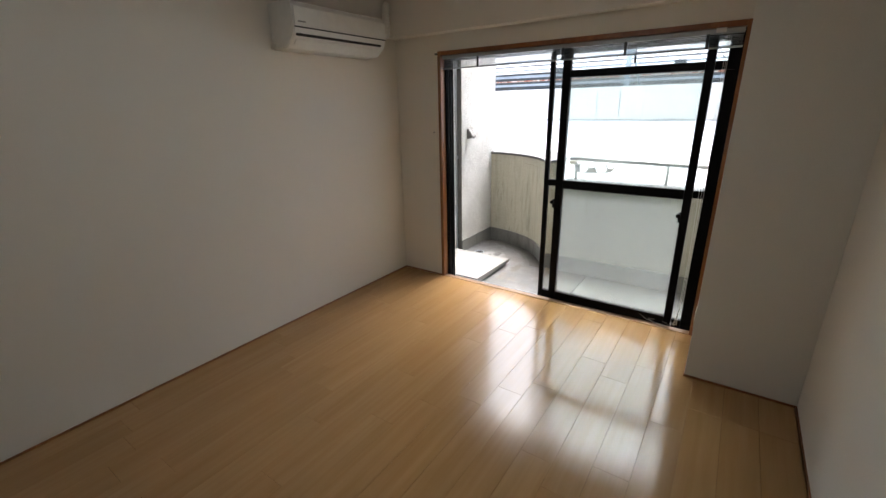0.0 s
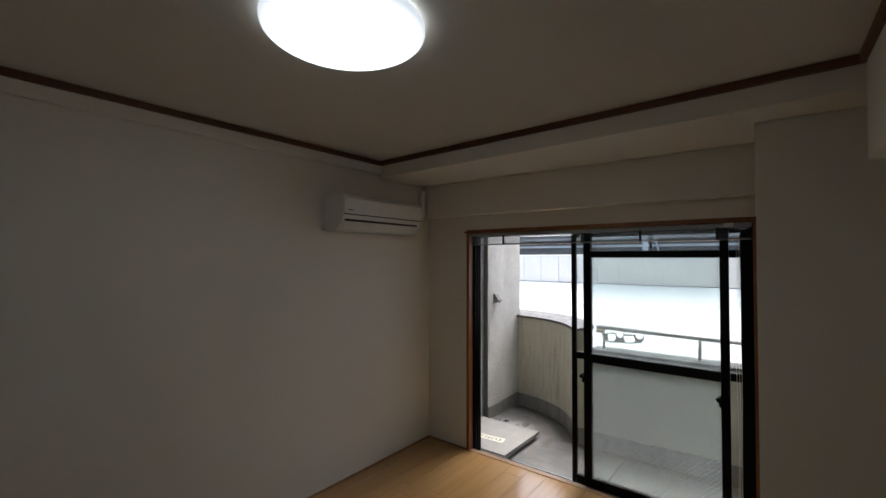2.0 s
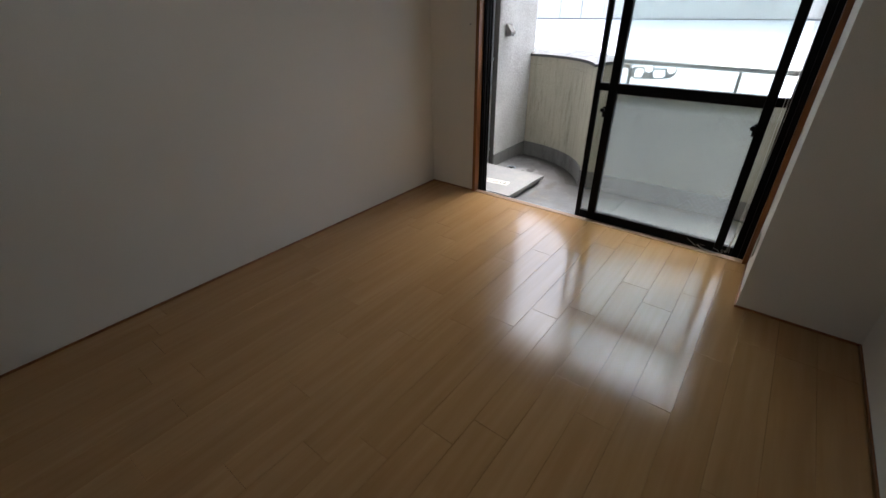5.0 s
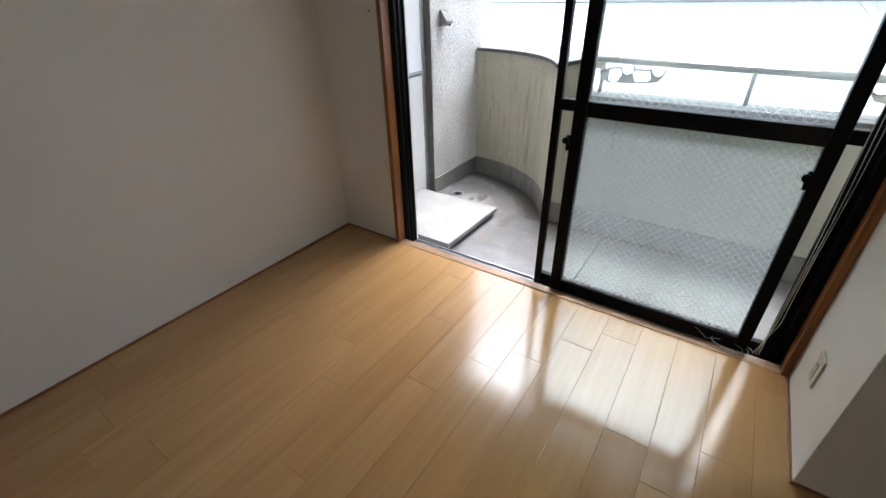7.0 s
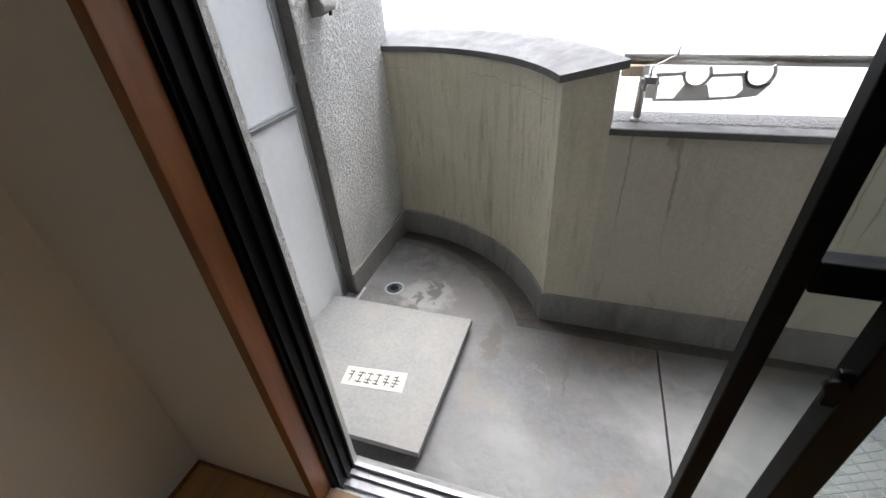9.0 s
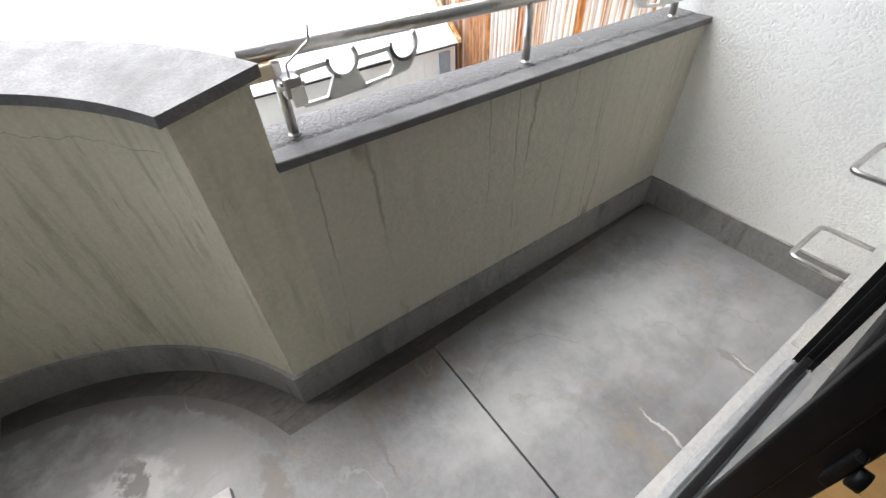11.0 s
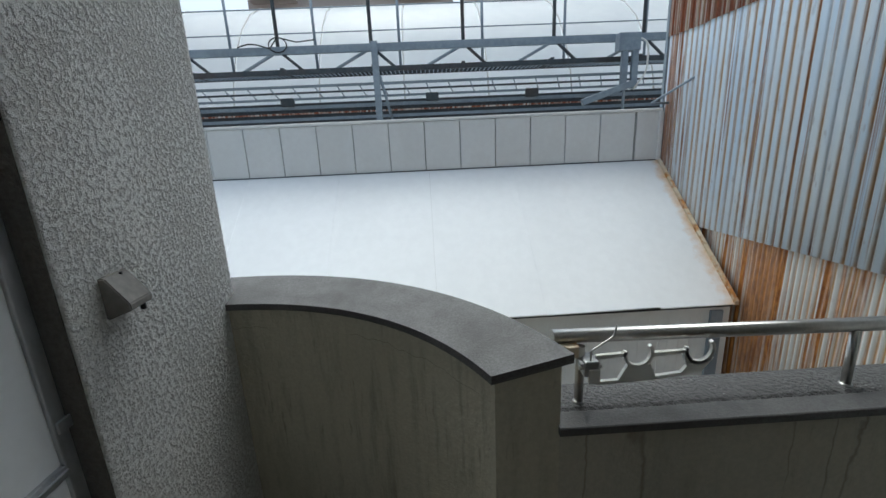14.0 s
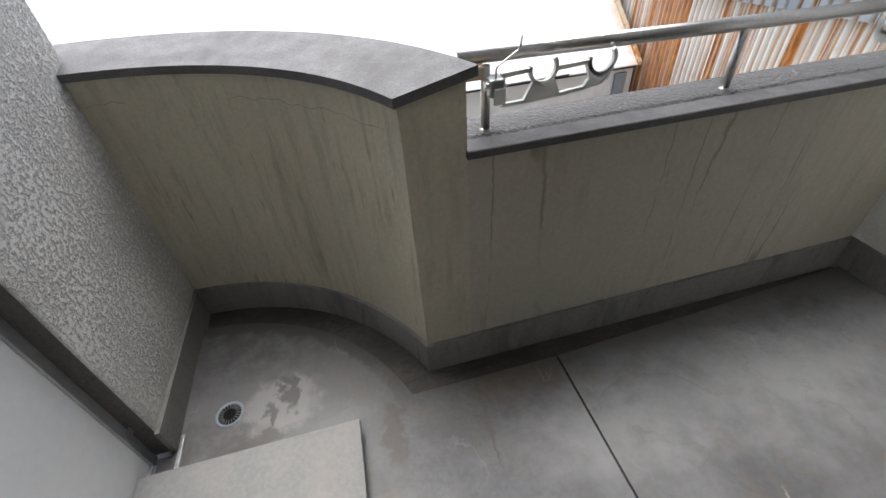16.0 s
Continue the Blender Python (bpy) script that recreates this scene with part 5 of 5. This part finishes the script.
def iron_wall():
    w = thing("sheet_iron_building", (3.4, 2.9, -3.5), "tall shed clad in rusting pale blue corrugated iron", "building")
    part("wall", box(3.36, 8.0, 1.36, 4.62, -3.5, 4.2), M_DARKSTEEL, w)
    cuts = [1.36, 2.02, 2.68, 3.34, 4.0, 4.60]
    for a, b in zip(cuts, cuts[1:]):
        foot = [0.745 - (y - 1.8) * 0.041 for y in (a, b)]
        part("upper_sheet", corrugated(a, b, foot[0], foot[1], 2.46, 3.30, 0.076, 0.016, 12, 0.70), M_IRON, w)
    for k, (a, b) in enumerate(zip(cuts, cuts[1:])):
        part("lower_sheet", corrugated(a, b, -3.4, -3.4, 0.85, 3.345, 0.046, 0.012, 6), M_IRON_LOW, w)
        part("top_sheet", corrugated(a, b, 2.40 + 0.01 * (k % 2), 2.41, 4.25, 3.285, 0.076, 0.016, 12, 0.70), M_IRON_RUST if k > 1 else M_IRON, w)
    part("corner_trim", box(3.27, 3.36, 4.60, 4.64, -3.4, 4.25), M_GALV, w)
    part("pipe_bracket", tube(rounded([(3.28, 4.5, 1.79), (3.10, 4.5, 1.79), (3.28, 4.12, 1.98)], 0.02), 0.012, 8), M_GALV, w)


def truss_walk():
    """Steel gallery with railing that runs along the arcade roof."""
    t = thing("steel_gallery", (1.0, 9.0, 1.45), "grey galvanised steel truss walkway with railing along the arcade", "walkway")
    x0, x1 = -9.0, 9.0
    part("top_chord", box(x0, x1, 8.96, 9.06, 3.20, 3.34, 0.006), M_GALV, t)
    part("bottom_chord", box(x0, x1, 8.97, 9.05, 2.84, 2.93), M_DARKSTEEL, t)
    part("rear_chord", box(x0, x1, 9.92, 10.0, 2.9, 3.0), M_DARKSTEEL, t)
    xs = [-0.105 + 1.77 * k for k in range(-5, 6)]
    for x in xs:
        part("railing_post", tube([(x, 9.02, 3.3), (x, 9.02, 5.0)], 0.035, 8), M_DARKSTEEL, t)
        part("rear_post", tube([(x + 0.5, 9.95, 2.95), (x + 0.5, 9.95, 4.7)], 0.03, 8), M_GALV, t)
        part("diagonal", tube([(x + 0.05, 9.0, 3.24), (x + 0.45, 9.0, 2.89)], 0.03, 6), M_DARKSTEEL, t)
        part("diagonal", tube([(x - 0.05, 9.0, 3.24), (x - 0.75, 9.0, 2.89)], 0.03, 6), M_GALV, t)
        part("cross_beam", box(x - 0.03, x + 0.03, 9.06, 9.92, 2.9, 2.98), M_DARKSTEEL, t)
    for z in (3.78, 4.25, 4.55):
        part("rail_wire", tube([(x0, 9.95, z), (x1, 9.95, z)], 0.013, 6), M_GALV, t)
    bm = bmesh.new()
    x = x0
    while x < x1:
        add_box(bm, x, x + 0.02, 9.07, 9.9, 2.90, 2.92)
        x += 0.09
    tagged(part("grating", bm, M_GALV, t), kind="stuff")
    for x in (0.0, -7.1, 7.1):
        part("support_post", box(x - 0.10, x + 0.02, 8.86, 8.95, 1.45, 3.36, 0.004), M_GALV, t)
        part("support_brace", tube([(x + 0.02, 8.95, 2.75), (x + 0.22, 9.4, 1.75)], 0.03, 6), M_GALV, t)
    lv = ((2.66, 0.045, 9.3, M_GALV), (2.55, 0.03, 9.4, M_DARKSTEEL), (2.44, 0.04, 9.5, M_GALV), (2.28, 0.07, 9.6, M_GALV), (2.15, 0.03, 9.5, M_IRON_RUST), (2.04, 0.06, 9.55, M_GALV), (1.86, 0.10, 9.6, M_DARKSTEEL))
    for z, hh, y, m in lv:
        part("service_beam", box(x0, x1, y, y + 0.08, z - hh / 2, z + hh / 2), m, t)
    for k in range(40):
        x = x0 + k * 0.45
        part("tray_rung", tube([(x, 9.3, 2.66), (x + 0.12, 9.5, 2.44)], 0.012, 5), M_GALV, t)
    for x in (-2.1, 0.9, 3.0, -5.0):
        part("junction_box", box(x, x + 0.26, 9.44, 9.56, 2.3, 2.46, 0.01), M_DARKSTEEL, t)
    loop = [(-2.6 + 0.02 * k, 8.93, 3.34 + 0.05 * math.sin(k * 0.13)) for k in range(31)]
    loop += [(-1.85 + 0.17 * math.sin(a), 8.93, 3.36 + 0.13 * math.cos(a)) for a in [0.5 * k for k in range(14)]] + [(-1.5, 8.93, 3.40), (-1.15, 8.93, 3.43)]
    part("loose_cable", tube(loop, 0.012, 5), M_DARK, t, "loose black cable looped on the top chord")
    part("back_shade_board", box(x0, x1, 10.3, 10.36, 1.2, 2.42), M_DARKSTEEL, t)


def junction_mast():
    m = thing("camera_mast", (4.7, 8.7, 1.45), "grey steel mast with box and slanted arm by the gallery", "mast")
    part("pole", tube([(4.78, 8.8, 1.45), (4.78, 8.8, 3.3)], 0.03, 8), M_GALV, m)
    part("box", box(4.58, 5.0, 8.66, 8.86, 2.98, 3.30, 0.012), M_GALV, m)
    part("bracket_plate", box(4.66, 4.78, 8.68, 8.76, 2.3, 2.98, 0.005), M_GALV, m)
    part("bracket_plate", box(4.86, 4.98, 8.68, 8.76, 2.3, 2.98, 0.005), M_GALV, m)
    bm = box(0, 1.05, 8.64, 8.76, -0.06, 0.06, 0.01)
    bmesh.ops.rotate(bm, verts=bm.verts[:], matrix=Matrix.Rotation(radians(-18), 3, "Y"))
    bmesh.ops.translate(bm, verts=bm.verts[:], vec=(3.92, 0, 2.08))
    part("arm", bm, M_GALV, m)
    part("cable", tube(rounded([(5.0, 8.7, 3.2), (5.16, 8.68, 3.12), (5.14, 8.66, 2.6), (4.9, 8.66, 2.28)], 0.12), 0.016, 6), M_PLASTIC, m, "pale cable hanging from the box")


def arcade_roof():
    a = thing("arcade_roof", (0, 16, -3.5), "pale translucent barrel roof of a shopping arcade", "roof")
    cy, cz, r = 16.2, 1.2, 4.6
    for k in range(-9, 10):
        x0 = k * 2.2 + 0.4
        bm = bmesh.new()
        prev = None
        for j in range(15):
            th = radians(12 + 12 * j)
            cur = [bm.verts.new((x, cy - r * math.cos(th), cz + r * math.sin(th))) for x in (x0, x0 + 2.14)]
            if prev:
                f = bm.faces.new((prev[0], prev[1], cur[1], cur[0]))
                f.smooth = True
            prev = cur
        part("roof_panel", bm, M_DOME, a)
        part("rib", tube([(x0 + 2.17, cy - (r + 0.02) * math.cos(radians(12 + 12 * j)), cz + (r + 0.02) * math.sin(radians(12 + 12 * j))) for j in range(15)], 0.018, 6), M_FLAT_WHITE, a)
    part("side_wall", box(-22, 24, cy - 4.5, cy + 4.5, -3.5, 2.0), M_FLAT_WHITE, a)


def apartment(x0, x1, y, top, label, seed):
    rng = random.Random(seed)
    b = thing("apartment_building", ((x0 + x1) / 2, y, -3.5), label, "building")
    part("wall", box(x0, x1, y, y + 10, -3.5, top), M_FLAT_WALL, b)
    part("roof", box(x0 - 0.2, x1 + 0.2, y - 0.2, y + 10.2, top, top + 0.5), M_FLAT_WHITE, b)
    z = 2.0
    while z < top - 2.5:
        x = x0 + 0.6
        while x < x1 - 3.2:
            if rng.random() < 0.7:
                part("balcony", box(x, x + 3.6, y - 1.1, y, z, z + 1.05, 0.02), M_FLAT_WHITE, b)
                part("balcony_slab", box(x - 0.1, x + 3.7, y - 1.2, y, z - 0.18, z - 0.02), M_FLAT_WALL, b)
                part("pane", box(x + 0.5, x + 3.1, y - 0.03, y + 0.02, z + 0.1, z + 2.1), M_FLAT_PANE, b)
            else:
                w = part("window", box(x + 0.9, x + 2.5, y - 0.06, y + 0.02, z + 0.9, z + 2.2), M_FLAT_WHITE, b)
                part("pane", box(x + 1.0, x + 2.4, y - 0.08, y - 0.061, z + 1.0, z + 2.1), M_FLAT_PANE, w)
            x += 4.1
        z += 2.9


neighbour_roof()
iron_wall()
truss_walk()
junction_mast()
arcade_roof()
apartment(-14, 4, 42, 19, "beige apartment block with white balconies behind the arcade", 1)
apartment(6, 19, 46, 24, "pinkish apartment block with long balconies behind the arcade", 4)
floorboards()
